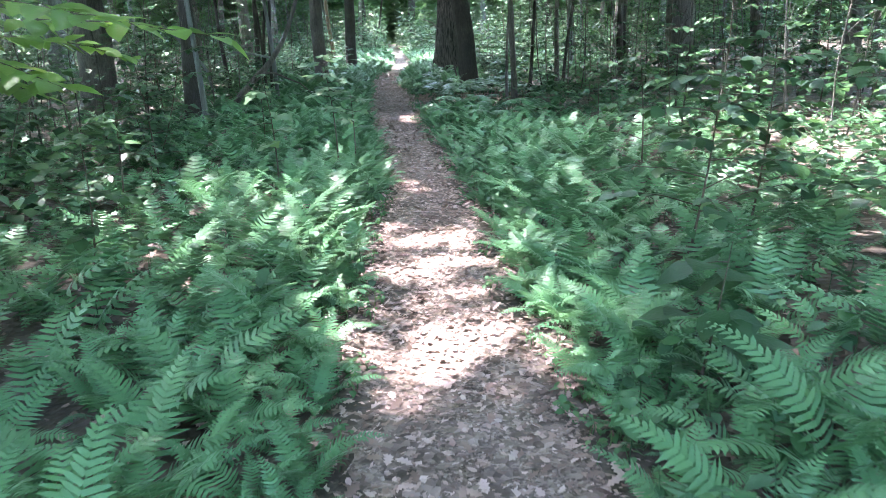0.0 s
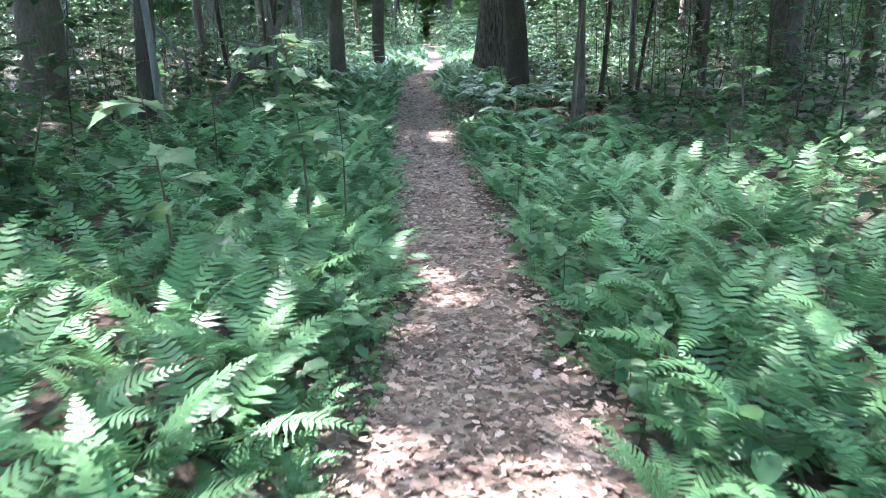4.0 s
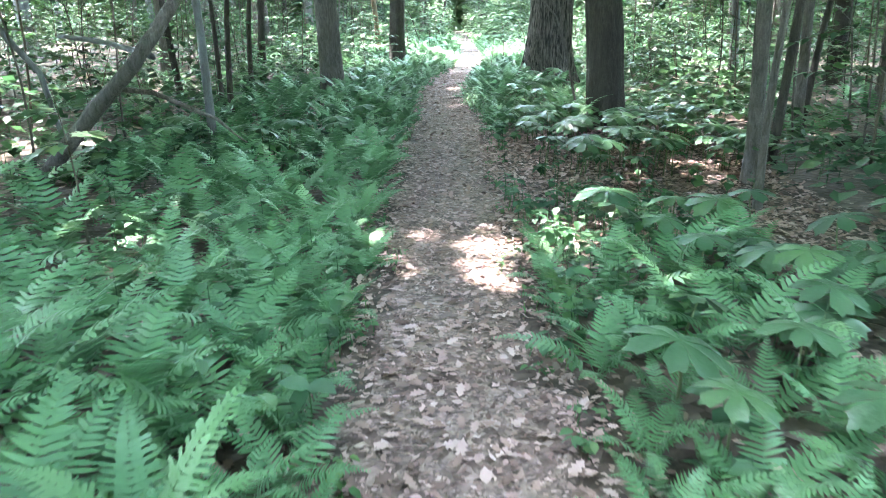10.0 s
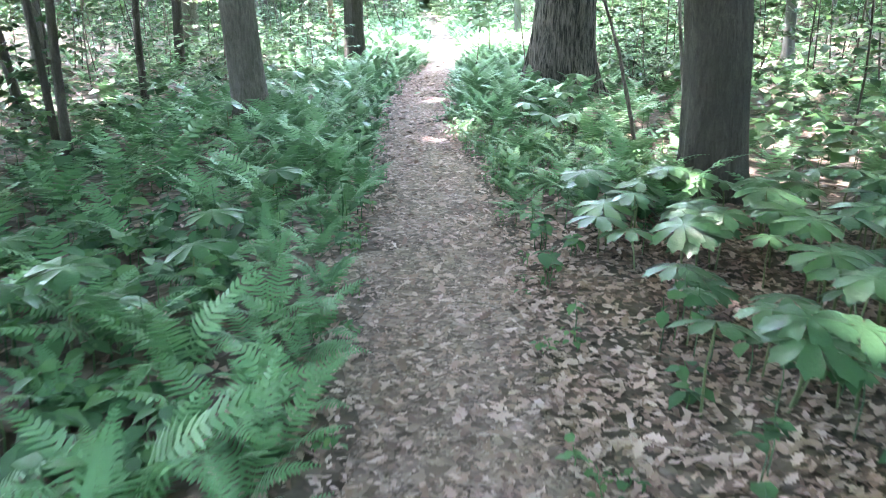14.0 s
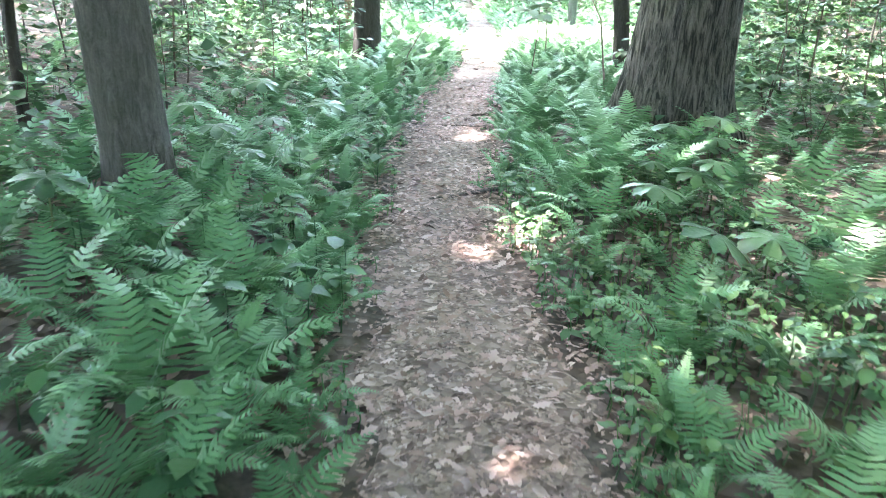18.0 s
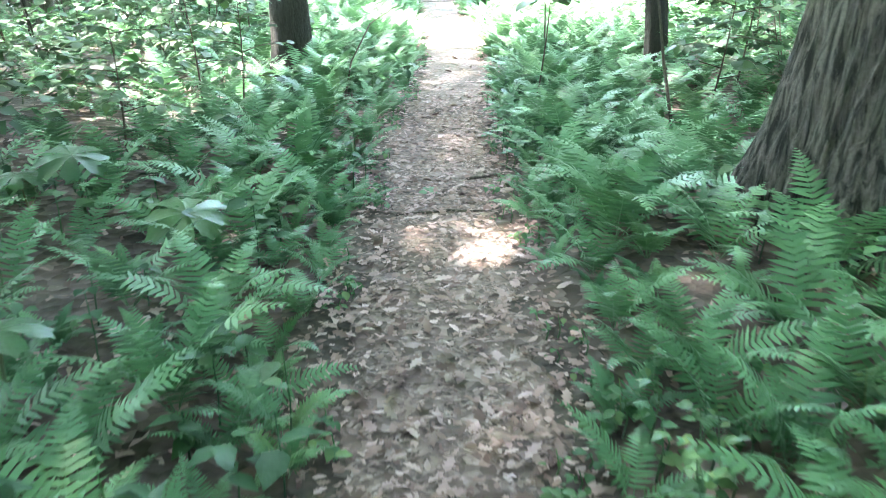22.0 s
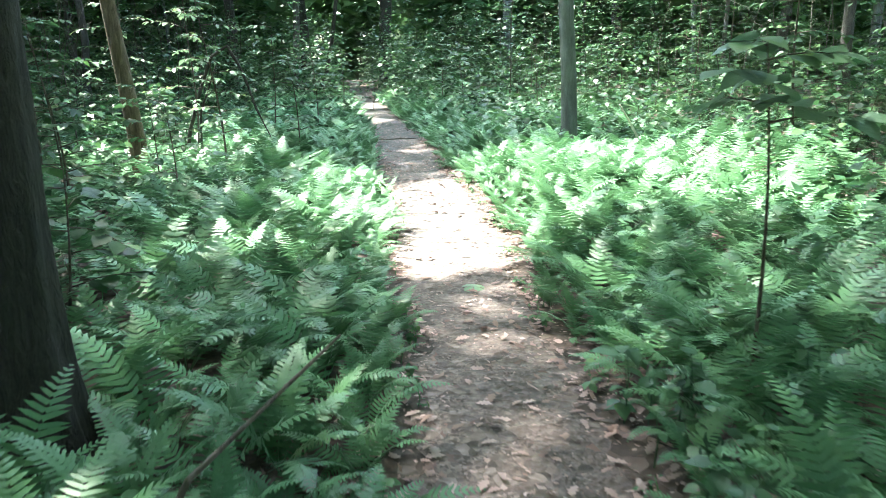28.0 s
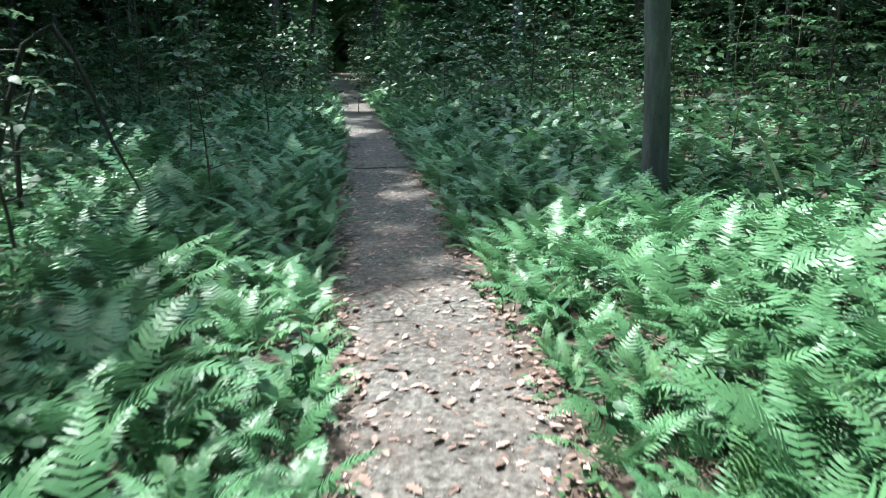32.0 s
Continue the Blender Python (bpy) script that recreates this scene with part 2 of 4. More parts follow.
def joined(pieces):
    """One list of vertices and triangles out of several."""
    vs, fs, n = [], [], 0
    for v, f in pieces:
        vs.append(np.asarray(v, float))
        fs.append(np.asarray(f, int) + n)
        n += len(v)
    return np.concatenate(vs), np.concatenate(fs)


def strewn(template, places):
    """A template (vertices, triangles) laid at many 4x4 places, as one mesh."""
    v, f = np.asarray(template[0], float), np.asarray(template[1], int)
    places = np.asarray(places, float)
    out = np.einsum("nij,vj->nvi", places[:, :3, :3], v) + places[:, None, :3, 3]
    idx = f[None] + (np.arange(len(places)) * len(v))[:, None, None]
    return out.reshape(-1, 3), idx.reshape(-1, 3)


def place_many(pos, yaw, pitch=0.0, roll=0.0, size=1.0):
    """4x4 places from arrays: turned by roll about x, pitch about y, then yaw about z, and scaled."""
    pos = np.asarray(pos, float)
    n = len(pos)
    yaw, pitch, roll, size = (np.broadcast_to(np.asarray(a, float), (n,)) for a in (yaw, pitch, roll, size))
    cy, sy, cp, sp, cr, sr = np.cos(yaw), np.sin(yaw), np.cos(pitch), np.sin(pitch), np.cos(roll), np.sin(roll)
    m = np.zeros((n, 4, 4))
    m[:, 0, 0], m[:, 0, 1], m[:, 0, 2] = cy * cp, cy * sp * sr - sy * cr, cy * sp * cr + sy * sr
    m[:, 1, 0], m[:, 1, 1], m[:, 1, 2] = sy * cp, sy * sp * sr + cy * cr, sy * sp * cr - cy * sr
    m[:, 2, 0], m[:, 2, 1], m[:, 2, 2] = -sp, cp * sr, cp * cr
    m[:, :3, :3] *= size[:, None, None]
    m[:, :3, 3] = pos
    m[:, 3, 3] = 1
    return m


def tube(points, radii, sides=6, twist=0.0):
    """A tapered tube along points, closed at the ends."""
    pts = [Vector(p) for p in points]
    vs, fs = [], []
    up = Vector((0.31, 0.17, 0.93)).normalized()
    for i, p in enumerate(pts):
        d = (pts[min(i + 1, len(pts) - 1)] - pts[max(i - 1, 0)]).normalized()
        a = d.cross(up)
        a = a.normalized() if a.length > 1e-3 else d.orthogonal().normalized()
        b = d.cross(a)
        for k in range(sides):
            t = 2 * math.pi * k / sides + twist * i
            vs.append(p + (a * math.cos(t) + b * math.sin(t)) * radii[i])
    for i in range(len(pts) - 1):
        for k in range(sides):
            q, r = i * sides + k, i * sides + (k + 1) % sides
            fs += [(q, q + sides, r), (r, q + sides, r + sides)]
    vs.append(pts[0])
    vs.append(pts[-1])
    for k in range(sides):
        fs.append((len(vs) - 2, k, (k + 1) % sides))
        fs.append((len(vs) - 1, (len(pts) - 1) * sides + (k + 1) % sides, (len(pts) - 1) * sides + k))
    return np.array([tuple(v) for v in vs]), np.array(fs)


def part(name, data, parent, label=""):
    """A mesh as one part under a thing."""
    ob = new(name, data)
    ob.parent = parent
    return tagged(ob, label)


def thing(name, label, category, group="", m=None):
    ob = new(name)
    ob.empty_display_size = 0.1
    if m is not None:
        ob.matrix_basis = m
    return tagged(ob, label, category, group)


# ---------------------------------------------------------------- the trail and the ground
TRAIL = (   # y, middle, half width
    (-12, 0.9, 0.4), (0, 0.68, 0.42), (2.4, 0.53, 0.44), (3.7, 0.4, 0.41), (6.3, 0.18, 0.38), (7.6, 0.15, 0.33), (9.6, -0.03, 0.31),
    (11, -0.28, 0.36), (12, -0.43, 0.37), (13.7, -0.6, 0.36), (15.1, -0.8, 0.4), (16.3, -0.9, 0.42), (18.3, -1.06, 0.42), (19.5, -1.15, 0.43),
    (21.2, -1.4, 0.38), (23.3, -1.68, 0.33), (25, -1.82, 0.35), (27.5, -1.84, 0.36), (31.2, -1.79, 0.36), (35.2, -1.9, 0.41), (38.3, -2.15, 0.4),
    (42.4, -2.45, 0.42), (44.5, -2.65, 0.4), (50, -3.2, 0.36), (58, -4.0, 0.36), (66, -5.0, 0.45), (76, -5.7, 0.5), (103, -8.85, 0.6), (120, -9.6, 0.6))
TRAIL_Y, TRAIL_X, TRAIL_W = zip(*TRAIL)


def trail_x(y):
    return np.interp(y, TRAIL_Y, TRAIL_X) + 0.02 * np.sin(np.asarray(y) * 1.3)


def trail_half(y):
    y = np.asarray(y)
    return np.interp(y, TRAIL_Y, TRAIL_W) + 0.03 * np.sin(y * 2.1 + 1) + 0.03 * np.sin(y * 5.3)


def ground_z(x, y):
    """The ground's height: trodden down along the trail, a little uneven beside it."""
    x, y = np.asarray(x, float), np.asarray(y, float)
    d = np.abs(x - trail_x(y))
    side = np.clip((d - 0.3) / 0.7, 0, 1)
    wave = 0.035 * np.sin(x * 1.7 + 0.6 * y) + 0.03 * np.sin(y * 1.1 - x * 0.8) + 0.02 * np.sin(x * 3.9 - 2.3 * y)
    far = np.clip((d - 6) / 30, 0, 1)
    return side * (0.05 + wave) + 0.008 * np.sin(y * 3.1) + far * 0.6 * np.sin(x * 0.11 + y * 0.07)


def build_ground():
    def steps(lo, fine_lo, fine_hi, hi, fine):
        mid = np.arange(fine_lo, fine_hi, fine)
        k = np.arange(1, 15)
        return np.unique(np.r_[fine_lo - (fine_lo - lo) * (k / 14.0) ** 2.2, mid, fine_hi + (hi - fine_hi) * (k / 14.0) ** 2.2])
    xs, ys = steps(-160, -9, 7, 160, 0.14), steps(-120, -8, 60, 220, 0.22)
    gx, gy = np.meshgrid(xs, ys)
    gz = ground_z(gx, gy)
    verts = np.stack([gx, gy, gz], -1).reshape(-1, 3)
    nx = len(xs)
    i, j = np.meshgrid(np.arange(nx - 1), np.arange(len(ys) - 1))
    a = (j * nx + i).ravel()
    faces = np.concatenate([np.stack([a, a + 1, a + nx + 1], -1), np.stack([a, a + nx + 1, a + nx], -1)])
    ob = new("ground", tri_mesh("ground", verts, faces, M_GROUND, True))
    tagged(ob, "brown forest floor of bare soil and leaf litter", "ground", kind="structure")


build_ground()


def build_trail():
    """The trodden strip, a little above the soil, with ragged edges."""
    ys = np.r_[np.arange(-9, 62, 0.09), np.arange(62, 96, 0.4)]
    u = np.linspace(-1, 1, 19)
    half = trail_half(ys) + 0.02 + np.array([0.1 * noise.noise((0.0, v * 2.6, 1.0)) + 0.1 * noise.noise((0.0, v * 7.0, 2.0)) for v in ys])
    shift = np.array([0.1 * noise.noise((5.0, v * 4.1, 1.0)) + 0.06 * noise.noise((5.0, v * 11.0, 2.0)) for v in ys])
    gx = (trail_x(ys) + shift)[:, None] + u[None] * half[:, None]
    gy = np.repeat(ys[:, None], len(u), 1)
    bump = np.array([noise.noise((a * 7, b * 7, 0.0)) for a, b in zip(gx.ravel(), gy.ravel())]).reshape(gx.shape)
    gz = ground_z(gx, gy) + (0.012 + 0.008 * bump) * np.clip((1 - np.abs(u)) * 6, -0.6, 1)[None]
    gz[:, [0, -1]] -= 0.03
    k = len(u)
    i, j = np.meshgrid(np.arange(k - 1), np.arange(len(ys) - 1))
    a = (j * k + i).ravel()
    faces = np.concatenate([np.stack([a, a + 1, a + k + 1], -1), np.stack([a, a + k + 1, a + k], -1)])
    ob = new("trail", tri_mesh("trail", np.stack([gx, gy, gz], -1).reshape(-1, 3), faces, M_TRAIL, True))
    tagged(ob, "trodden footpath of crumbled pinkish-brown leaf litter", "path", kind="structure")


build_trail()
rng = np.random.default_rng(7)


def oak_leaf_shape():
    """A lobed dry leaf, curled, 1 long."""
    outline = [(0, 0.0), (0.14, 0.09), (0.24, 0.22), (0.34, 0.12), (0.46, 0.28), (0.56, 0.14), (0.7, 0.24), (0.8, 0.1), (1.0, 0.0)]
    top = [(x, w, 0.05 * math.sin(x * 3) + 0.15 * w) for x, w in outline]
    bot = [(x, -w, 0.05 * math.sin(x * 3) + 0.1 * w) for x, w in outline[1:-1]]
    spine = [(x, 0.0, 0.05 * math.sin(x * 3)) for x, w in outline[1:-1]]
    vs = top + bot + spine
    n = len(outline)
    fs = []
    s0 = n + n - 2
    for k in range(n - 1):
        a = s0 + k - 1 if k > 0 else 0
        b = s0 + k if k < n - 2 else n - 1
        ta, tb = k, k + 1
        ba = n + k - 1 if k > 0 else 0
        bb = n + k if k < n - 2 else n - 1
        for q in ((a, b, tb), (a, tb, ta), (a, bb, b), (a, ba, bb)):
            if len(set(q)) == 3:
                fs.append(q)
    return np.array(vs), np.array(fs)


def plain_leaf_shape(w=0.3, fold=0.25, droop=0.25, curl=0.1):
    """An ovate leaf, 1 long along x, folded along its midrib and drooping at the tip."""
    st = [(0.0, 0.0), (0.15, 0.6), (0.38, 1.0), (0.68, 0.72), (1.0, 0.0)]
    vs = [(x, 0, -droop * x * x) for x, _ in st]
    left = [(x, w * k, -droop * x * x + fold * w * k - curl * k * k * w) for x, k in st[1:-1]]
    right = [(x, -w * k, -droop * x * x + fold * w * k - curl * k * k * w) for x, k in st[1:-1]]
    vs += left + right
    fs = [(0, 1, 5), (1, 2, 6), (1, 6, 5), (2, 3, 7), (2, 7, 6), (3, 4, 7), (0, 8, 1), (1, 8, 9), (1, 9, 2), (2, 9, 10), (2, 10, 3), (3, 10, 4)]
    return np.array(vs, float), np.array(fs)


SCRAP = (np.array([(0, 0, 0), (0.33, 0.3, 0.06), (0.6, 0.1, 0.02), (1, 0.22, 0.09), (0.72, -0.24, 0.06), (0.28, -0.1, 0.0)], float), np.array([(0, 1, 5), (1, 2, 5), (2, 4, 5), (2, 3, 4)]))


def build_litter():
    """Whole oak leaves, plain leaves and scraps, thick on the trail and under the ferns."""
    oak, plain = oak_leaf_shape(), plain_leaf_shape(0.3, 0.2, -0.08, 0.15)
    y = rng.uniform(-1.0, 46, 76000)
    on = rng.random(len(y)) < 0.64
    off = np.where(on, rng.uniform(-1.3, 1.3, len(y)) * (trail_half(y) + 0.05), rng.normal(0, 2.6, len(y)))
    x = trail_x(y) + off
    bare = slice(0, 10000)       # a bare stretch beside the trail, thick with oak leaves
    y[bare] = rng.uniform(14.4, 18.8, 10000)
    on[bare] = False
    x[bare] = trail_x(y[bare]) + rng.uniform(0.35, 2.9, 10000)
    rim = np.abs(x - trail_x(y)) / trail_half(y)
    keep = (np.abs(off) < 7) & ~(on & (y > 30) & (rng.random(len(y)) < np.where(rim > 0.75, 0.3, 0.74)))
    x, y, on = x[keep], y[keep], on[keep]
    n = len(x)
    kind = rng.random(n)
    whole = kind < np.where(on, np.where(y > 29, 0.15, 0.16), 0.3)
    size = np.where(whole, rng.uniform(0.045, 0.09, n), np.where(on, rng.uniform(0.015, 0.048, n), rng.uniform(0.035, 0.08, n)))
    size = size * np.where(on & (y > 29) & ~whole, 0.62, 1.0)
    z = ground_z(x, y) + rng.uniform(0.003, 0.024, n) + np.where(on, 0.014, 0.0)
    flat = np.where(on & (y > 29), 0.35, 1.0)
    z = np.where(on & (y > 29), ground_z(x, y) + 0.014 + rng.uniform(0, 0.008, n), z)
    m = place_many(np.stack([x, y, z], -1), rng.uniform(0, 6.3, n), rng.normal(0, 0.22, n) * flat, rng.normal(0, 0.24, n) * flat + np.where(rng.random(n) < 0.4, math.pi, 0), size)
    plainish = ~whole & (kind < 0.4)
    v, f = joined([strewn(oak, m[whole]), strewn(plain, m[plainish]), strewn(SCRAP, m[~whole & ~plainish])])
    ob = new("leaf_litter", tri_mesh("leaf_litter", v, f, M_LITTER))
    tagged(ob, "dry curled pale brown leaves strewn over the trail", "leaf litter", kind="stuff")


build_litter()


# ---------------------------------------------------------------- trees
CLEARINGS = (   # where the sun comes down through the canopy: x, y on the ground, radius
    (0.5, 4.0, 1.0), (0.3, 5.5, 1.1), (-1.2, 5.8, 1.6), (-0.9, 8.3, 0.55), (1.3, 6.6, 0.5), (-0.6, 14.2, 0.7), (0.25, 14.5, 0.4), (-1.5, 14.6, 0.3), (0.3, 13.9, 0.25), (-1.05, 22.2, 0.45), (-1.1, 10.6, 0.22),
    (-1.75, 25.3, 0.3), (-4.3, 28.6, 1.1), (-1.7, 34.0, 1.5), (-1.6, 35.4, 1.3), (-0.3, 35.6, 2.0), (1.3, 36.2, 1.9), (0.5, 34.4, 1.3),
    (-2.9, 36.3, 0.6), (0.9, 33.6, 0.8), (-4.8, 38.5, 1.0), (-3.2, 46.0, 0.9), (-3.3, 52.0, 1.5), (-3.0, 32.4, 0.4),
    (-5.6, 37.0, 0.9), (-5.2, 41.0, 0.7), (-7.6, 42.5, 0.9), (-5.0, 58.0, 1.2), (3.8, 26.0, 1.2), (-6.5, 24.0, 1.1), (5.0, 31.0, 1.3), (-7.0, 33.0, 1.3), (-4.5, 35.7, 0.7), (-4.7, 37.0, 1.0), (-5.5, 17.5, 0.7), (-5.6, 72.0, 2.0), (-7.0, 82.0, 3.0), (-8.5, 96.0, 5.0), (-0.45, 7.8, 0.7), (-2.55, 13.75, 0.4),
)


def lit_gap(p):
    """Which points of the canopy stand in the sun's way to a clearing."""
    k = -p[:, 2] / SUN_DIR.z
    gx, gy = p[:, 0] + SUN_DIR.x * k, p[:, 1] + SUN_DIR.y * k
    hit = np.zeros(len(p), bool)
    for x, y, r in CLEARINGS:
        hit |= (gx - x) ** 2 + (gy - y) ** 2 < r * r
    thin = np.random.default_rng(5).random(len(p)) < np.where(p[:, 1] < 15.5, 0.32, 0.22)
    return hit & ~(thin & (p[:, 1] < 34))


def trunk_mesh(r, height, mat, seed, sides=28, rings=44, ridge=0.05, flare=0.5, lean=(0, 0), freq=3.2):
    """A tapered trunk with a root flare, buttresses and furrowed bark."""
    q = np.random.default_rng(seed)
    zs = np.r_[-0.15, np.linspace(0, 2.6, int(rings * 0.7)), np.linspace(2.9, height, rings - int(rings * 0.7))]
    ph = q.uniform(0, 6.28, 8)
    th = np.linspace(0, 2 * math.pi, sides, endpoint=False)
    vs = []
    for z in zs:
        taper = (1 - 0.72 * max(z, 0) / height) * (1 + flare * math.exp(-max(z, 0) / (0.45 if freq > 5 else 0.22)))
        butt = flare * 0.45 * math.exp(-max(z, 0) / 0.3) * np.cos(5 * th + ph[0] + 0.4 * np.sin(2 * th + ph[1]))
        wob = 0.04 * np.sin(2 * th + ph[2] + z * 0.7) + 0.03 * np.sin(3 * th + ph[3] - z * 0.5)
        k = freq * (r / 0.2) ** 0.5
        nz = np.array([noise.noise((math.cos(t) * k, math.sin(t) * k, z * (0.5 + 0.25 * freq) + seed)) for t in th])
        if freq > 5:
            nz = 0.35 - 1.3 * np.abs(nz)
        fur = ridge * nz * 2.0
        rr = r * taper * (1 + butt + wob + fur)
        bx = lean[0] * z + 0.04 * math.sin(z * 0.8 + ph[4]) * min(max(z, 0), 2)
        by = lean[1] * z + 0.04 * math.sin(z * 0.7 + ph[5]) * min(max(z, 0), 2)
        vs.append(np.stack([bx + rr * np.cos(th), by + rr * np.sin(th), np.full(sides, z)], -1))
    v = np.concatenate(vs)
    i, j = np.meshgrid(np.arange(sides), np.arange(len(zs) - 1))
    a, b = (j * sides + i).ravel(), (j * sides + (i + 1) % sides).ravel()
    f = np.concatenate([np.stack([a, b, b + sides], -1), np.stack([a, b + sides, a + sides], -1)])
    return tri_mesh("trunk", v, f, mat, True)


CROWN_QUAD = (np.array([(0, 0, 0), (0.5, 0.42, 0.05), (1.0, 0, -0.1), (0.5, -0.42, 0.05)], float), np.array([(0, 1, 2), (0, 2, 3)]))


def build_tree(x, y, r, height, mat, seed, label, sides=24, rings=36, ridge=0.05, flare=0.4, lean=(0, 0), crown_r=4.2, leaves=1100, base=None, detail=True, freq=3.2):
    q = np.random.default_rng(seed)
    z0 = float(ground_z(x, y)) if base is None else base
    tree = thing("tree", label, "tree", "trees of the wood", pose(x, y, z0))
    part("trunk", trunk_mesh(r, height, mat, seed, sides, rings, ridge, flare, lean, freq), tree)
    for k in range(5 if detail else 2):
        t, h = q.uniform(0, 6.28), height * q.uniform(0.5, 0.9)
        p = [(lean[0] * h, lean[1] * h, h)]
        for s in (0.33, 0.66, 1.0):
            d = crown_r * 0.8 * s
            p.append((lean[0] * h + math.cos(t + 0.2 * s) * d, lean[1] * h + math.sin(t + 0.2 * s) * d, h + height * 0.18 * s ** 0.7 + q.normal(0, 0.1)))
        part("limb", tri_mesh("limb", *tube(p, [r * 0.34, r * 0.22, r * 0.12, r * 0.04], 6), mat, True), tree)
    n = leaves
    t, d = q.uniform(0, 6.28, n), crown_r * np.sqrt(q.uniform(0, 1, n)) * (1 + 0.18 * np.sin(q.uniform(0, 6.28, n)))
    h = height * (0.52 + 0.55 * q.beta(1.6, 1.6, n)) - 0.10 * height * (d / crown_r) ** 2
    p = np.stack([lean[0] * height + d * np.cos(t), lean[1] * height + d * np.sin(t), h], -1)
    clump = np.array([noise.noise(Vector(c) * 0.55 + Vector((seed, 0, 0))) for c in p]) > -0.22
    above = p[:, 0] + x - trail_x(p[:, 1] + y)
    open_sky = (np.abs(above) < 1.2 + 0.3 * np.sin(p[:, 1] + y)) & (p[:, 1] + y > 11) & (p[:, 1] + y < 37) & (q.random(n) < 0.4)      # the canopy parts along the trail
    keep = clump & ~open_sky & ~lit_gap(p + np.array([x, y, z0]))
    p = p[keep]
    n = len(p)
    m = place_many(p, q.uniform(0, 6.3, n), q.normal(0.1, 0.35, n), q.normal(0, 0.4, n), q.uniform(0.22, 0.42, n) * (1.35 if abs(x - trail_x(y)) > 7.5 and y < 66 else 1.0))
    part("crown", tri_mesh("crown", *strewn(CROWN_QUAD, m), M_CROWN), tree)
    return tree


OAK = "old oak with deeply furrowed grey-brown bark and a broad root flare"
TALL = "tall forest tree with grey-brown ridged bark"
DARKT = "tall straight forest tree with dark brown bark"
THIN = "slender young tree with smooth grey bark"
KEY_TREES = [   # x, y, radius, height, bark, label, lean, sides, ridge, flare
    (0.26, 25.2, 0.415, 17, M_OAK, OAK, (0.0, 0.0), 190, 0.045, 0.5),
    (0.81, 19.45, 0.235, 15, M_DARK, DARKT, (-0.07, 0.0), 56, 0.05, 0.22),
    (-3.38, 22.3, 0.19, 15, M_BARK, TALL, (-0.015, 0.0), 56, 0.06, 0.25),
    (-3.57, 30.3, 0.21, 15, M_DARK, DARKT, (-0.02, 0.0), 44, 0.06, 0.3),
    (0.39, 30.0, 0.115, 13, M_DARK, DARKT, (-0.1, 0.0), 30, 0.05, 0.2),
    (0.14, 38.55, 0.115, 12, M_GREY, THIN, (0.0, 0.0), 28, 0.02, 0.15),
    (-4.35, 13.9, 0.135, 14, M_DARK, DARKT, (-0.01, 0.0), 28, 0.05, 0.3),
    (-3.96, 13.37, 0.052, 9, M_GREY, THIN, (-0.02, 0.0), 16, 0.02, 0.2),
    (-7.1, 16.1, 0.36, 17, M_BARK, TALL, (0.0, 0.0), 32, 0.06, 0.3),
    (6.4, 20.4, 0.38, 17, M_BARK, TALL, (0.0, 0.0), 32, 0.06, 0.3),
    (-3.72, 17.95, 0.05, 8, M_GREY, THIN, (-0.06, 0.02), 14, 0.03, 0.2),
    (-4.4, 20.3, 0.045, 8, M_DARK, THIN, (0.03, 0.0), 14, 0.03, 0.2),
    (-4.6, 20.5, 0.035, 8, M_DARK, THIN, (-0.06, 0.0), 12, 0.03, 0.2),
    (-5.25, 36.6, 0.095, 9, M_TAN, "slender tree with light brown bark, broken and dark on one side", (-0.06, 0.0), 18, 0.05, 0.15),
    (-3.3, 70.0, 0.4, 16, M_DARK, DARKT, (0.0, 0.0), 24, 0.05, 0.3),
    (-7.6, 69.0, 0.28, 16, M_DARK, DARKT, (0.0, 0.0), 24, 0.05, 0.3),
    (1.72, 16.3, 0.065, 8, M_BARK, THIN, (0.0, 0.0), 16, 0.04, 0.3),
    (2.1, 17.0, 0.045, 8, M_DARK, THIN, (0.10, 0.0), 14, 0.03, 0.2),
    (2.95, 18.9, 0.06, 8, M_BARK, THIN, (0.04, 0.0), 14, 0.03, 0.2),
    (3.15, 19.3, 0.045, 8, M_DARK, THIN, (0.12, 0.0), 14, 0.03, 0.2),
    (6.0, 25.9, 0.16, 13, M_DARK, DARKT, (0.03, 0.0), 20, 0.05, 0.2),
    (5.15, 21.9, 0.07, 10, M_BARK, TALL, (0.02, 0.0), 16, 0.04, 0.2),
    (1.5, 15.3, 0.03, 6, M_BARK, THIN, (0.01, 0.0), 12, 0.04, 0.2),
    # the next four stand out of view, added so their crowns shade the start
    (-5.6, 5.0, 0.14, 13, M_BARK, TALL, (0.0, 0.0), 16, 0.05, 0.25),
    (-4.8, 1.0, 0.12, 13, M_DARK, DARKT, (0.0, 0.0), 16, 0.05, 0.25),
    (4.8, 3.0, 0.13, 13, M_BARK, TALL, (0.0, 0.0), 16, 0.05, 0.25),
    (-6.3, 8.8, 0.13, 13, M_BARK, TALL, (0.0, 0.0), 16, 0.05, 0.25),
    (-8.5, 27.0, 0.15, 13, M_BARK, TALL, (0.0, 0.0), 18, 0.05, 0.25),
    (-7.2, 29.8, 0.11, 12, M_DARK, DARKT, (0.03, 0.0), 18, 0.05, 0.25),
    (-5.6, 24.5, 0.05, 8, M_DARK, THIN, (0.05, 0.0), 12, 0.04, 0.2),
    (-6.2, 22.6, 0.06, 8, M_DARK, THIN, (-0.08, 0.0), 12, 0.04, 0.2),
    (-5.4, 56.0, 0.09, 11, M_DARK, "dark slender tree leaning over", (0.22, 0.0), 14, 0.04, 0.2),
]
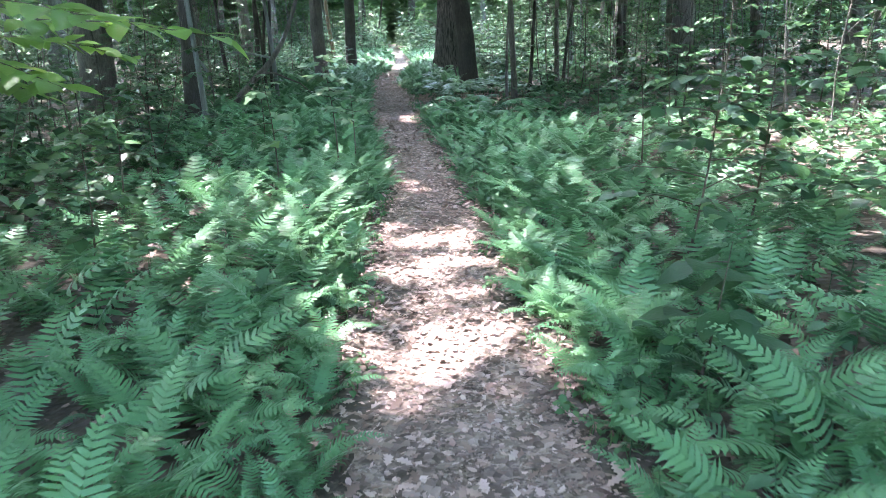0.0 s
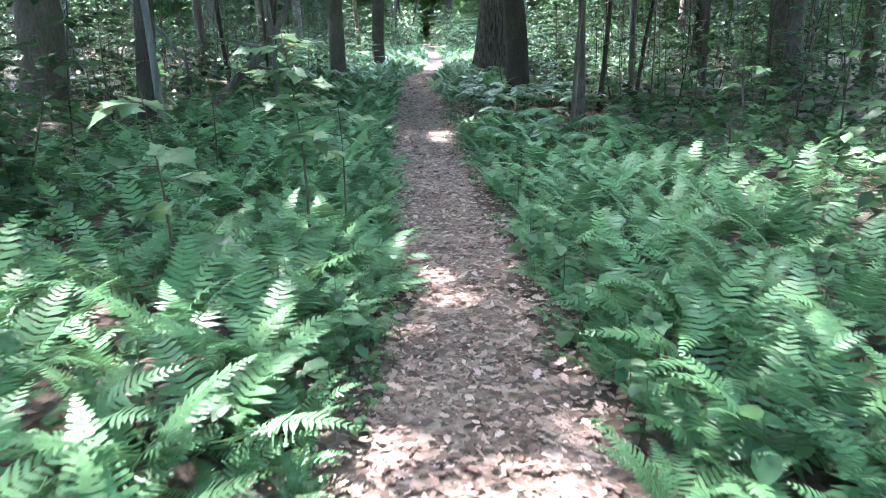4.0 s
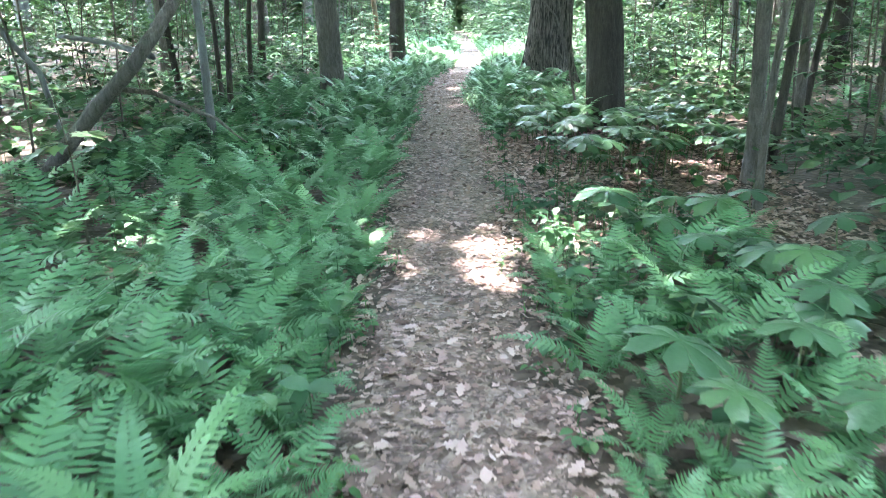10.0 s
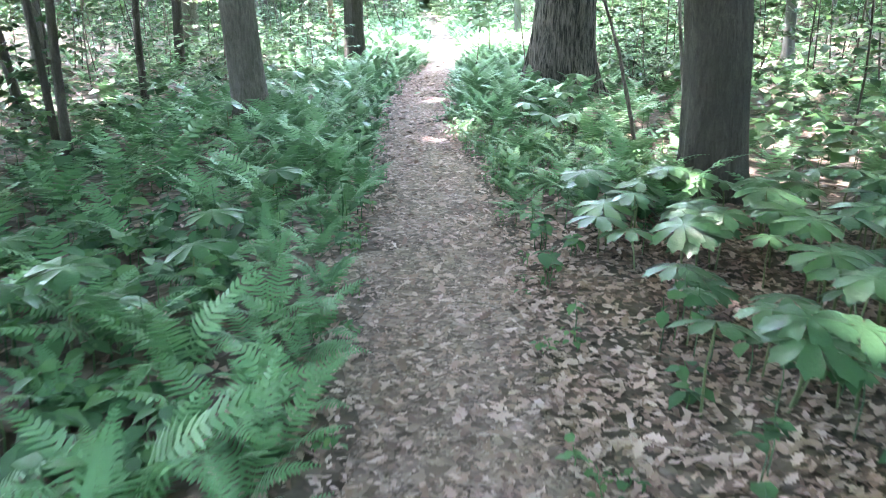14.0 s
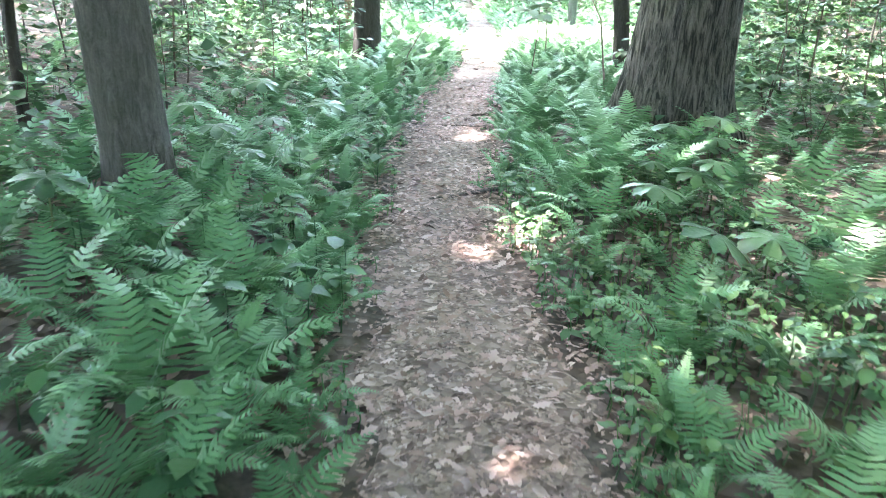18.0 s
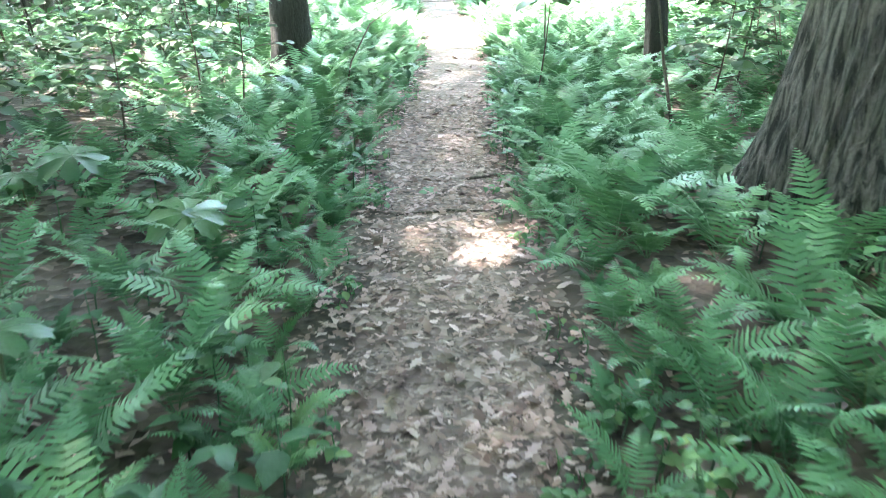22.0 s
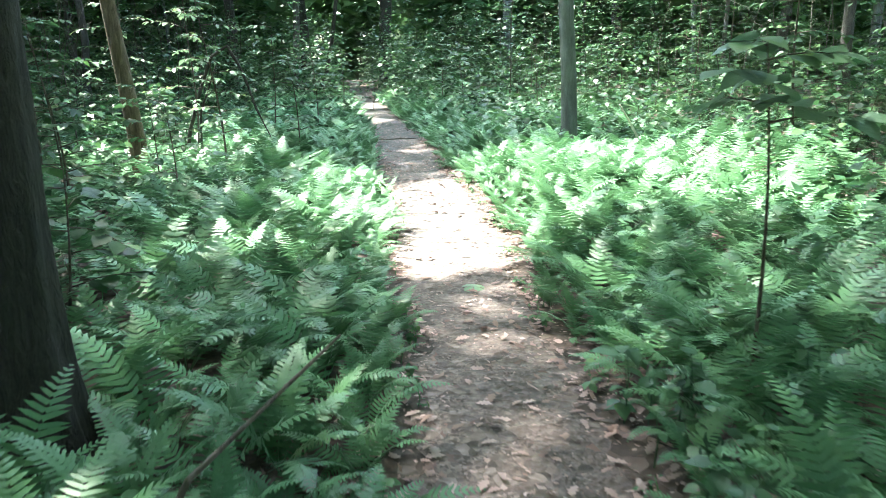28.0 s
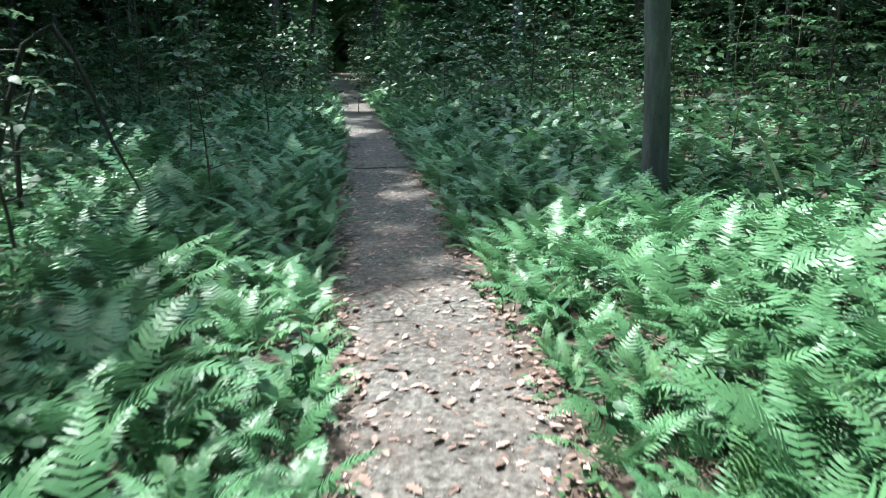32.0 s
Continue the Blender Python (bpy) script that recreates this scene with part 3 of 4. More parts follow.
# the added shade trees (y under 10) get wider, thicker crowns to block the sun
for k, (x, y, r, h, mat, label, lean, sides, ridge, flare) in enumerate(KEY_TREES):
    build_tree(x, y, r, h, mat, 100 + k, label, sides, 84 if sides > 30 else 30, ridge, flare, lean, crown_r=max(2.0, h * (0.36 if y > 10 else 0.52)), leaves=int((250 if y > 10 else 620) * h), freq=8.0 if mat is M_OAK else 3.2)


def build_wood():
    """Trees further off, on a loose grid with none near the trail."""
    q = np.random.default_rng(21)
    k = 0
    for gx in np.arange(-34, 35, 6.2):
        for gy in np.arange(-14, 96, 6.2):
            x, y = gx + q.uniform(-2.2, 2.2), gy + q.uniform(-2.2, 2.2)
            d = abs(x - trail_x(y))
            if d < (8.5 if y > 31 and x > -1 else 5.5) and -10 < y < 62 or d < 2.0:
                continue
            if any((x - t[0]) ** 2 + (y - t[1]) ** 2 < 9 for t in KEY_TREES):
                continue
            r = q.choice([0.08, 0.11, 0.16, 0.2, 0.27])
            mat = (M_DARK, M_BARK, M_BARK, M_GREY)[q.integers(4)]
            label = {M_DARK: DARKT, M_BARK: TALL, M_GREY: "forest tree with smooth pale grey bark"}[mat]
            build_tree(x, y, r, 11 + 22 * r + q.uniform(-1, 2), mat, 300 + k, label, 14, 22, 0.05, 0.3, (q.normal(0, 0.02), q.normal(0, 0.02)), (8.2 if 34 < y < 62 else 6.4) if d < 13 else 4.6, (4900 if 34 < y < 62 else 3600) if d < 13 else 2400 if d < 20 else 900, detail=False)
            k += 1


build_wood()


# ---------------------------------------------------------------- saplings and shrubs of the understorey
def leafy_stem(height, spread, n_twigs, per_twig, leaf, seed, mat_leaf, radius=0.012, lean=0.12, low=0.3, leaf_size=(0.06, 0.11), split=False, whole=True):
    """Meshes of a thin stem with twigs, and of its leaves, which lie in flat sprays."""
    q = np.random.default_rng(seed)
    t0 = q.uniform(0, 6.28)
    ax = lambda z: (lean * z * math.cos(t0) + 0.04 * math.sin(z * 2.1), lean * z * math.sin(t0) + 0.04 * math.cos(z * 1.7), z)
    zs = np.linspace(-0.05, height, 9)
    tubes = [tube([ax(z) for z in zs], [radius * (1 - 0.8 * max(z, 0) / height) for z in zs], 6)]
    spots, yaws, pit = [], [], []
    for k in range(n_twigs):
        z = height * (low + (1 - low) * (k + q.uniform(0, 1)) / n_twigs)
        t, ln = k * 2.4 + q.uniform(-0.4, 0.4), spread * q.uniform(0.55, 1.1) * (1.15 - 0.6 * z / height)
        b = ax(z)
        bend = q.uniform(0.1, 0.45)
        pts = [(b[0] + math.cos(t) * ln * s, b[1] + math.sin(t) * ln * s, b[2] + ln * (bend * s - 0.28 * s * s)) for s in (0, 0.35, 0.7, 1)]
        tubes.append(tube(pts, [radius * 0.45, radius * 0.33, radius * 0.22, radius * 0.1], 4 if split else 3))
        for j in range(per_twig):
            s = 0.2 + 0.8 * (j + 0.5) / per_twig
            i = min(int(s * 3), 2)
            u = s * 3 - i
            p = [pts[i][c] * (1 - u) + pts[i + 1][c] * u for c in range(3)]
            spots.append(p)
            yaws.append(t + (1 if j % 2 else -1) * q.uniform(0.5, 1.2) if j < per_twig - 1 else t)
            pit.append(q.normal(0.1, 0.22))
    n = len(spots)
    m = place_many(spots, yaws, pit, q.normal(0, 0.25, n), q.uniform(*leaf_size, n))
    if not whole:
        return tubes[0], tubes[1:], strewn(leaf, m)
    if split:
        twigs = [tri_mesh("twig", *t, M_TWIG, True) for t in tubes[1:]]
    else:
        twigs = [tri_mesh("twig_work", *joined(tubes[1:]), M_TWIG, True)]
    return tri_mesh("stem", *tubes[0], M_TWIG, True), twigs, tri_mesh("foliage", *strewn(leaf, m), mat_leaf)


def leafy_parts(ob, stem, twigs, foliage, label=""):
    part("stem", stem, ob)
    for t in twigs:
        tw = part("twig" if len(twigs) > 1 else "twig_work", t, ob)
        if len(twigs) == 1:
            tagged(tw, kind="stuff")
    tagged(part("foliage", foliage, ob, label), kind="stuff")


OVATE, BROAD = plain_leaf_shape(0.3), plain_leaf_shape(0.42, 0.2, 0.2)


def folded_leaf(w):
    """A leaf of four triangles, folded along its midrib."""
    return np.array([(0, 0, 0), (0.42, w, 0.05), (0.5, 0, -0.03), (0.42, -w, 0.05), (1, 0, -0.2)], float), np.array([(0, 2, 1), (1, 2, 4), (0, 3, 2), (3, 4, 2)])


def lobed_leaf():
    """A maple-like leaf of five pointed lobes, 1 long along x, dished a little."""
    half = ((0.0, 0.02), (-0.06, 0.2), (0.08, 0.3), (0.2, 0.26), (0.34, 0.52), (0.44, 0.36), (0.56, 0.3), (0.66, 0.18), (1.0, 0.0))
    rim = list(half) + [(x, -w) for x, w in half[-2:0:-1]] + [(0.0, -0.02)]
    vs = [(0.36, 0, 0.02)] + [(x, w, -0.12 * x * x + 0.22 * abs(w) - 0.3 * w * w) for x, w in rim]
    n = len(rim)
    return np.array(vs, float), np.array([(0, 1 + (k + 1) % n, 1 + k) for k in range(n)])


LOBED = lobed_leaf()
OVATE_FAR, BROAD_FAR = folded_leaf(0.28), folded_leaf(0.4)
SAPLING = "slender understorey sapling with flat sprays of green leaves"
SHRUB = "low leafy shrub with thin branching stems"


def build_understorey():
    q = np.random.default_rng(33)
    kinds = []
    for k in range(6):      # tall thin saplings
        s, tw, f = leafy_stem(q.uniform(2.6, 4.2), 0.75, 22, 17, OVATE_FAR, 500 + k, M_SHRUB, 0.014, 0.08, 0.1, (0.07, 0.13))
        ob = thing("sapling", SAPLING, "sapling", "saplings of the understorey")
        leafy_parts(ob, s, tw, f)
        kinds.append(ob)
    for k in range(5):      # shrubs of several stems
        ob = thing("shrub", SHRUB, "shrub", "shrubs of the understorey")
        made = [leafy_stem(q.uniform(0.9, 1.7), 0.5, 11, 12, BROAD_FAR if k % 2 else OVATE_FAR, 520 + 7 * k + j, M_SHRUB, 0.008, 0.3, 0.15, (0.06, 0.115), whole=False) for j in range(3)]
        for stem, _, _ in made:
            part("stem", tri_mesh("stem", *stem, M_TWIG, True), ob)
        tagged(part("twig_work", tri_mesh("twig_work", *joined([t for _, tw, _ in made for t in tw]), M_TWIG, True), ob), kind="stuff")
        tagged(part("foliage", tri_mesh("foliage", *joined([f for _, _, f in made]), M_SHRUB), ob), kind="stuff")
        kinds.append(ob)
    spots = []
    for _ in range(2600):
        y = q.uniform(2, 90)
        side = q.choice([-1, 1])
        d = 3.1 + abs(q.normal(0, 1)) * 8.5
        x = float(trail_x(y)) + side * d
        small = d < 5.0
        if any((x - a) ** 2 + (y - b) ** 2 < (0.9 if small else 1.3) ** 2 for a, b in spots):
            continue
        if y > 30 and side > 0 and d < 4.6 and y < 42:
            continue
        spots.append((x, y))
        if len(spots) > 440:
            break
    used = set()
    for x, y in spots:
        d = abs(x - float(trail_x(y)))
        k = q.integers(6, 11) if q.random() < (0.7 if d < 6 else 0.35) else q.integers(0, 6)
        s = q.uniform(0.75, 1.25)
        m = pose(x, y, float(ground_z(x, y)), 0, 0, q.uniform(0, 360)) @ Matrix.Diagonal((s, s, s, 1))
        if k in used:
            copy_thing(kinds[k], m)
        else:
            kinds[k].matrix_basis = m
            used.add(k)


build_understorey()


TOP_LEAVED = ((-0.75, 30.6), (-1.02, 28.5))
HALF_LEAVED = ((-0.83, 8.15), (-0.72, 8.7))
NEAR_BUSHES = (   # x, y, height, spread, twigs, leaves a twig, smallest and largest leaf, kind of leaf, young
    (-1.9, 4.6, 1.1, 0.5, 12, 10, 0.07, 0.12, 1, 0),
    (1.95, 4.7, 1.35, 0.8, 14, 12, 0.08, 0.14, 1, 0), (2.7, 5.6, 1.5, 0.8, 16, 12, 0.08, 0.13, 1, 0), (3.1, 4.0, 1.6, 0.8, 16, 12, 0.08, 0.13, 1, 0),
    (2.3, 7.4, 1.3, 0.7, 14, 11, 0.07, 0.12, 0, 0), (3.0, 9.0, 1.5, 0.7, 14, 11, 0.07, 0.12, 0, 0), (1.5, 3.0, 0.72, 0.26, 5, 3, 0.15, 0.21, 1, 0),
    (-1.3, 7.3, 1.1, 0.4, 8, 6, 0.11, 0.17, 2, 1), (-0.83, 8.15, 1.36, 0.34, 15, 6, 0.09, 0.14, 2, 1), (-0.72, 8.7, 0.95, 0.32, 8, 6, 0.08, 0.13, 2, 1), (-2.4, 6.2, 1.1, 0.55, 12, 10, 0.07, 0.12, 0, 0),
    (-2.9, 8.3, 1.2, 0.6, 12, 10, 0.07, 0.12, 0, 0), (-2.2, 10.4, 0.9, 0.4, 10, 8, 0.07, 0.11, 1, 0), (2.6, 11.4, 1.2, 0.6, 12, 10, 0.07, 0.12, 0, 0),
    (-2.95, 14.0, 1.0, 0.28, 5, 6, 0.1, 0.16, 2, 1), (2.9, 14.0, 1.4, 0.6, 12, 10, 0.07, 0.12, 0, 0),
    (-1.02, 28.5, 1.08, 0.4, 7, 6, 0.12, 0.18, 1, 1), (-0.75, 30.6, 1.45, 0.5, 8, 6, 0.11, 0.17, 1, 1), (0.4, 28.1, 1.25, 0.6, 14, 9, 0.08, 0.14, 1, 0), (1.0, 29.2, 1.5, 0.7, 16, 11, 0.07, 0.13, 0, 0),
    (1.3, 27.6, 1.3, 0.6, 14, 11, 0.07, 0.12, 0, 0), (0.6, 31.2, 1.2, 0.6, 13, 10, 0.07, 0.12, 0, 0), (1.8, 31.0, 1.5, 0.7, 16, 11, 0.07, 0.13, 0, 0),
    (-3.6, 28.2, 1.05, 0.5, 11, 8, 0.08, 0.13, 1, 0), (-3.9, 31.4, 0.95, 0.5, 10, 8, 0.08, 0.12, 1, 0), (-4.2, 28.9, 1.2, 0.6, 13, 10, 0.08, 0.13, 0, 1),
    (-4.0, 26.7, 1.0, 0.6, 12, 10, 0.08, 0.13, 0, 1), (-4.6, 25.2, 1.0, 0.5, 12, 10, 0.07, 0.12, 0, 0), (-5.3, 27.3, 1.3, 0.6, 13, 10, 0.07, 0.12, 0, 1),
    (-4.2, 36.2, 2.1, 0.6, 18, 10, 0.06, 0.1, 0, 1), (-4.9, 37.6, 2.4, 0.7, 20, 10, 0.06, 0.1, 0, 1), (-3.7, 38.4, 1.5, 0.5, 14, 9, 0.06, 0.1, 1, 0),
    (-5.6, 35.4, 2.2, 0.7, 18, 10, 0.06, 0.1, 0, 1), (-4.4, 40.2, 2.0, 0.6, 18, 10, 0.06, 0.1, 0, 1), (-3.9, 42.3, 1.7, 0.6, 15, 10, 0.06, 0.11, 1, 0),
    (-5.1, 34.2, 1.8, 0.6, 16, 10, 0.06, 0.1, 0, 0), (-4.3, 34.7, 1.1, 0.6, 13, 10, 0.06, 0.11, 0, 1), (-4.7, 35.4, 1.2, 0.6, 13, 10, 0.06, 0.11, 1, 0), (-4.7, 32.6, 1.4, 0.6, 14, 10, 0.06, 0.11, 1, 0), (-6.2, 39.0, 2.6, 0.8, 20, 11, 0.06, 0.1, 0, 1),
    (-3.6, 44.6, 1.6, 0.6, 15, 10, 0.06, 0.11, 0, 0), (-3.2, 50.2, 1.1, 0.6, 13, 10, 0.07, 0.12, 0, 1), (-4.9, 50.0, 1.5, 0.7, 15, 10, 0.07, 0.12, 0, 0), (-2.2, 52.0, 1.8, 0.8, 16, 11, 0.08, 0.13, 1, 0), (-0.9, 45.2, 1.7, 0.7, 16, 11, 0.07, 0.12, 0, 0), (0.6, 44.0, 1.8, 0.7, 16, 11, 0.07, 0.12, 0, 0),
    (2.0, 43.4, 1.7, 0.7, 16, 11, 0.07, 0.12, 1, 0), (3.3, 42.6, 1.8, 0.7, 16, 11, 0.07, 0.12, 0, 0), (4.5, 41.3, 1.9, 0.8, 16, 11, 0.07, 0.12, 1, 0),
    (3.0, 40.2, 1.2, 0.6, 13, 10, 0.07, 0.12, 0, 0), (1.8, 40.8, 0.9, 0.5, 10, 9, 0.07, 0.12, 1, 0), (5.4, 39.4, 1.8, 0.8, 16, 11, 0.07, 0.12, 0, 0),
    (-1.3, 47.8, 1.9, 0.7, 16, 11, 0.07, 0.12, 0, 0), (0.9, 47.0, 2.0, 0.8, 18, 11, 0.07, 0.12, 0, 0), (3.0, 46.2, 2.0, 0.8, 18, 11, 0.07, 0.12, 1, 0), (5.2, 44.4, 2.1, 0.8, 18, 11, 0.07, 0.12, 0, 0),
)
for k, (x, y, h, sp, tw, per, lo, hi, kind, young) in enumerate(NEAR_BUSHES):
    stem, twigs, leaves = leafy_stem(h, sp, tw, per, (OVATE, BROAD, LOBED)[kind], 700 + k, (M_SHRUB, M_YOUNG_SHEEN)[young], 0.006 + 0.004 * h, 0.08, 0.75 if (x, y) in TOP_LEAVED else 0.52 if (x, y) in HALF_LEAVED else 0.25, (lo, hi), split=True)
    ob = thing("sapling", "young sapling with " + ("pale fresh" if young else "dull green") + " leaves beside the trail", "sapling", "saplings beside the trail", pose(x, y, float(ground_z(x, y))))
    leafy_parts(ob, stem, twigs, leaves, "young green leaves, their colour paled for sheen" if young else "")


def build_overhang():
    """A beech sapling whose low branches hang over the trail's edge."""
    q = np.random.default_rng(38)
    ob = thing("beech_sapling", "beech sapling with yellow-green leaves on low spreading branches", "sapling", m=pose(-2.7, 3.9, float(ground_z(-2.7, 3.9))))
    part("stem", tri_mesh("stem", *tube([(0, 0, -0.05), (0.03, 0.02, 0.9), (0.0, 0.05, 1.7), (0.05, 0, 2.6)], [0.022, 0.018, 0.014, 0.006], 8), M_GREY, True), ob)
    leaf = plain_leaf_shape(0.33, 0.2, 0.2)
    for z, dx, dy, drop in ((1.5, 2.35, -1.05, 0.0), (1.58, 2.0, -1.3, 0.0), (1.45, 1.75, -1.1, 0.1), (1.4, 1.5, -0.8, 0.1), (1.56, 1.9, -0.6, 0.0), (1.35, 1.4, -1.2, 0.05), (1.55, 1.7, -1.5, 0.05), (1.5, 1.3, 0.6, 0.1), (1.9, 1.2, -0.6, 0.0)):
        pts = [(dx * s, dy * s, z + 0.2 * math.sin(s * 2.6) - drop * s) for s in np.linspace(0, 1, 6)]
        branch = part("branch", tri_mesh("branch", *tube(pts, [0.008, 0.007, 0.006, 0.005, 0.003, 0.002], 5), M_TWIG, True), ob)
        n = 40
        s = np.linspace(0.3, 1.0, n)
        p = np.stack([np.interp(s, np.linspace(0, 1, 6), [a[c] for a in pts]) for c in range(3)], -1)
        yaw = math.atan2(dy, dx) + np.where(np.arange(n) % 2, 0.8, -0.8) + q.normal(0, 0.25, n)
        m = place_many(p, yaw, q.normal(0.12, 0.2, n), q.normal(0, 0.2, n), q.uniform(0.1, 0.16, n))
        tagged(part("foliage", tri_mesh("foliage", *strewn(leaf, m), M_LIME), branch, "yellow-green beech leaves"), kind="stuff")


build_overhang()


def build_undergrowth():
    """Leafy undergrowth between the trees, out of many flat sprays."""
    q = np.random.default_rng(35)
    n = 24000
    y = np.where(q.random(n) < 0.6, q.uniform(0, 100, n), q.uniform(36, 110, n))
    side = q.choice([-1, 1], n)
    d = np.where(y > 92, 0.0, np.where(y > 46, 0.9, np.where(y > 40, 1.6, 3.0))) + 30 * q.uniform(0, 1, n) ** 1.5
    x = trail_x(y) + side * d
    clump = np.array([noise.noise((a * 0.35, b * 0.35, 2.0)) for a, b in zip(x, y)])
    keep = clump > -0.3
    x, y, d, clump = x[keep], y[keep], d[keep], clump[keep]
    n = len(x)
    top = np.clip(0.45 + (d - 3.2) * 0.18 + np.clip(y - 44, 0, 14) * 0.2, 0.4, 4.5) * (1 + 0.8 * clump)
    z = ground_z(x, y) + 0.08 + top * q.uniform(0, 1, n) ** 1.3
    per = 10
    cx, cy, cz = (np.repeat(a, per) for a in (x, y, z))
    r, t = q.uniform(0, 0.5, n * per) ** 0.7, q.uniform(0, 6.28, n * per)
    p = np.stack([cx + r * np.cos(t), cy + r * np.sin(t), cz - 0.25 * r * r + q.normal(0, 0.03, n * per)], -1)
    m = place_many(p, t + q.normal(0, 0.7, n * per), q.normal(0.12, 0.25, n * per), q.normal(0, 0.3, n * per), q.uniform(0.09, 0.19, n * per))
    ob = new("undergrowth", tri_mesh("undergrowth", *strewn(CROWN_QUAD, m), M_SHRUB))
    tagged(ob, "leafy green undergrowth between the forest trees", "undergrowth", kind="stuff")


build_undergrowth()


# ---------------------------------------------------------------- far woods that close the view
def build_far_woods():
    q = np.random.default_rng(44)
    n = 78000
    t = np.where(q.random(n) < 0.55, q.normal(math.pi / 2, 0.42, n), q.uniform(0, 2 * math.pi, n))
    d = q.uniform(0, 1, n)
    x, y = -3 + np.cos(t) * (34 + 30 * d), 26 + np.sin(t) * (44 + 34 * d)
    clump = np.array([noise.noise((a * 0.16, b * 0.16, 3.0)) for a, b in zip(x, y)])
    z = q.uniform(0.02, 1, n) ** 1.2 * (11 + 6 * clump)
    keep = (clump > -0.35) & ~((np.abs(x + 6) < 11) & (y > 60) & (q.random(n) < 0.5)) & ~((np.abs(x - trail_x(y)) < 3.0) & (y < 86) & (y > 40))
    m = place_many(np.stack([x, y, z], -1)[keep], q.uniform(0, 6.3, keep.sum()), q.normal(0.2, 0.5, keep.sum()), q.normal(0, 0.5, keep.sum()), q.uniform(0.9, 1.8, keep.sum()))
    ob = new("far_woods", tri_mesh("far_woods", *strewn(CROWN_QUAD, m), M_FARWOOD))
    tagged(ob, "dense green foliage of the woods further off", "woods", kind="stuff")


build_far_woods()


# ---------------------------------------------------------------- ferns
def frond_shape(length, pairs, seed, lobes=6, arch=1.4, width=0.2):
    """A fern frond from the origin, rising and arching over along +x: a stalk, and tapering leaflets with toothed edges (lobes=0: plain edges)."""
    q = np.random.default_rng(seed)
    n = 14
    s = np.linspace(0, 1, n)
    ang = 0.3 + arch * s ** 1.3
    sway = q.normal(0, 0.1)
    dx, dz = np.sin(ang), np.cos(ang)
    px = np.r_[0, np.cumsum((dx[1:] + dx[:-1]) / 2)] * length / (n - 1)
    pz = np.r_[0, np.cumsum((dz[1:] + dz[:-1]) / 2)] * length / (n - 1)
    py = sway * s ** 2 * length
    step = 3 if lobes else 6
    pieces = [tube(np.stack([px, py, pz], -1)[::step], (0.0035 * (1 - 0.85 * s))[::step], 4 if lobes else 3)]
    gap = length * 0.8 / pairs
    for k in range(pairs):
        u = 0.2 + 0.79 * (k / (pairs - 1)) ** 0.95
        v = (u - 0.2) / 0.8
        ln = length * width * (0.66 + 1.7 * v if v < 0.22 else 1.18 * (1 - v) ** 0.78) * q.uniform(0.93, 1.05) + 0.006
        c = np.array([np.interp(u, s, px), np.interp(u, s, py), np.interp(u, s, pz)])
        a = float(np.interp(u, s, ang))
        tan = np.array([math.sin(a), 0, math.cos(a)])
        nor = np.array([-math.cos(a), 0, math.sin(a)])
        wd = gap * (0.63 if lobes else 0.47) * min(1, 0.45 + 1.6 * (1 - v))
        for side in (1, -1):
            sweep = 0.12 + 0.6 * v + q.normal(0, 0.06)
            d = np.array([0, side, 0]) * math.cos(sweep) + tan * math.sin(sweep)
            e = tan * math.cos(sweep) - np.array([0, side, 0]) * math.sin(sweep)
            lift, tip = q.normal(0.08, 0.08), q.uniform(0.1, 0.28)
            at = lambda g: c + d * ln * g + nor * ln * (lift * g - tip * g * g)
            vs, fs = [], []
            if not lobes:
                vs = [at(0) + e * wd * 0.8, at(0) - e * wd * 0.8, at(0.55) + e * wd * 0.75, at(0.55) - e * wd * 0.75, at(1)]
                fs = [(0, 1, 3), (0, 3, 2), (2, 3, 4)]
            else:
                for j in range(2 * lobes):
                    g = j / (2 * lobes)
                    w = wd * (1 - (0.92 * g) ** 1.8) * (1.12 if j % 2 else 0.58)
                    vs += [at(g + (0.3 / lobes if j % 2 else 0)) + e * w, at(g + (0.3 / lobes if j % 2 else 0)) - e * w]
                vs.append(at(1))
                for i in range(0, len(vs) - 3, 2):
                    fs += [(i, i + 1, i + 3), (i, i + 3, i + 2)]
                fs.append((len(vs) - 3, len(vs) - 2, len(vs) - 1))
            pieces.append((np.array(vs), np.array(fs)))
    return joined(pieces)


FRONDS = [frond_shape(L, P, 900 + i, 2, A - 0.2, W) for i, (L, P, A, W) in enumerate(((0.72, 23, 1.35, 0.19), (0.8, 25, 1.5, 0.18), (0.64, 22, 1.6, 0.2), (0.84, 25, 1.2, 0.17), (0.58, 21, 1.75, 0.21), (0.7, 23, 1.45, 0.19), (0.76, 24, 1.05, 0.18)))]
FRONDS_MID = [frond_shape(L, 20, 930 + i, 0, A - 0.2, W) for i, (L, A, W) in enumerate(((0.72, 1.3, 0.2), (0.8, 1.5, 0.19), (0.64, 1.65, 0.21), (0.74, 1.1, 0.19)))]
FRONDS_FAR = [frond_shape(L, 13, 950 + i, 0, A - 0.2, W) for i, (L, A, W) in enumerate(((0.74, 1.2, 0.2), (0.82, 1.4, 0.19), (0.66, 1.6, 0.21)))]
FERN = "arching green lady fern with feathery fronds on the forest floor"

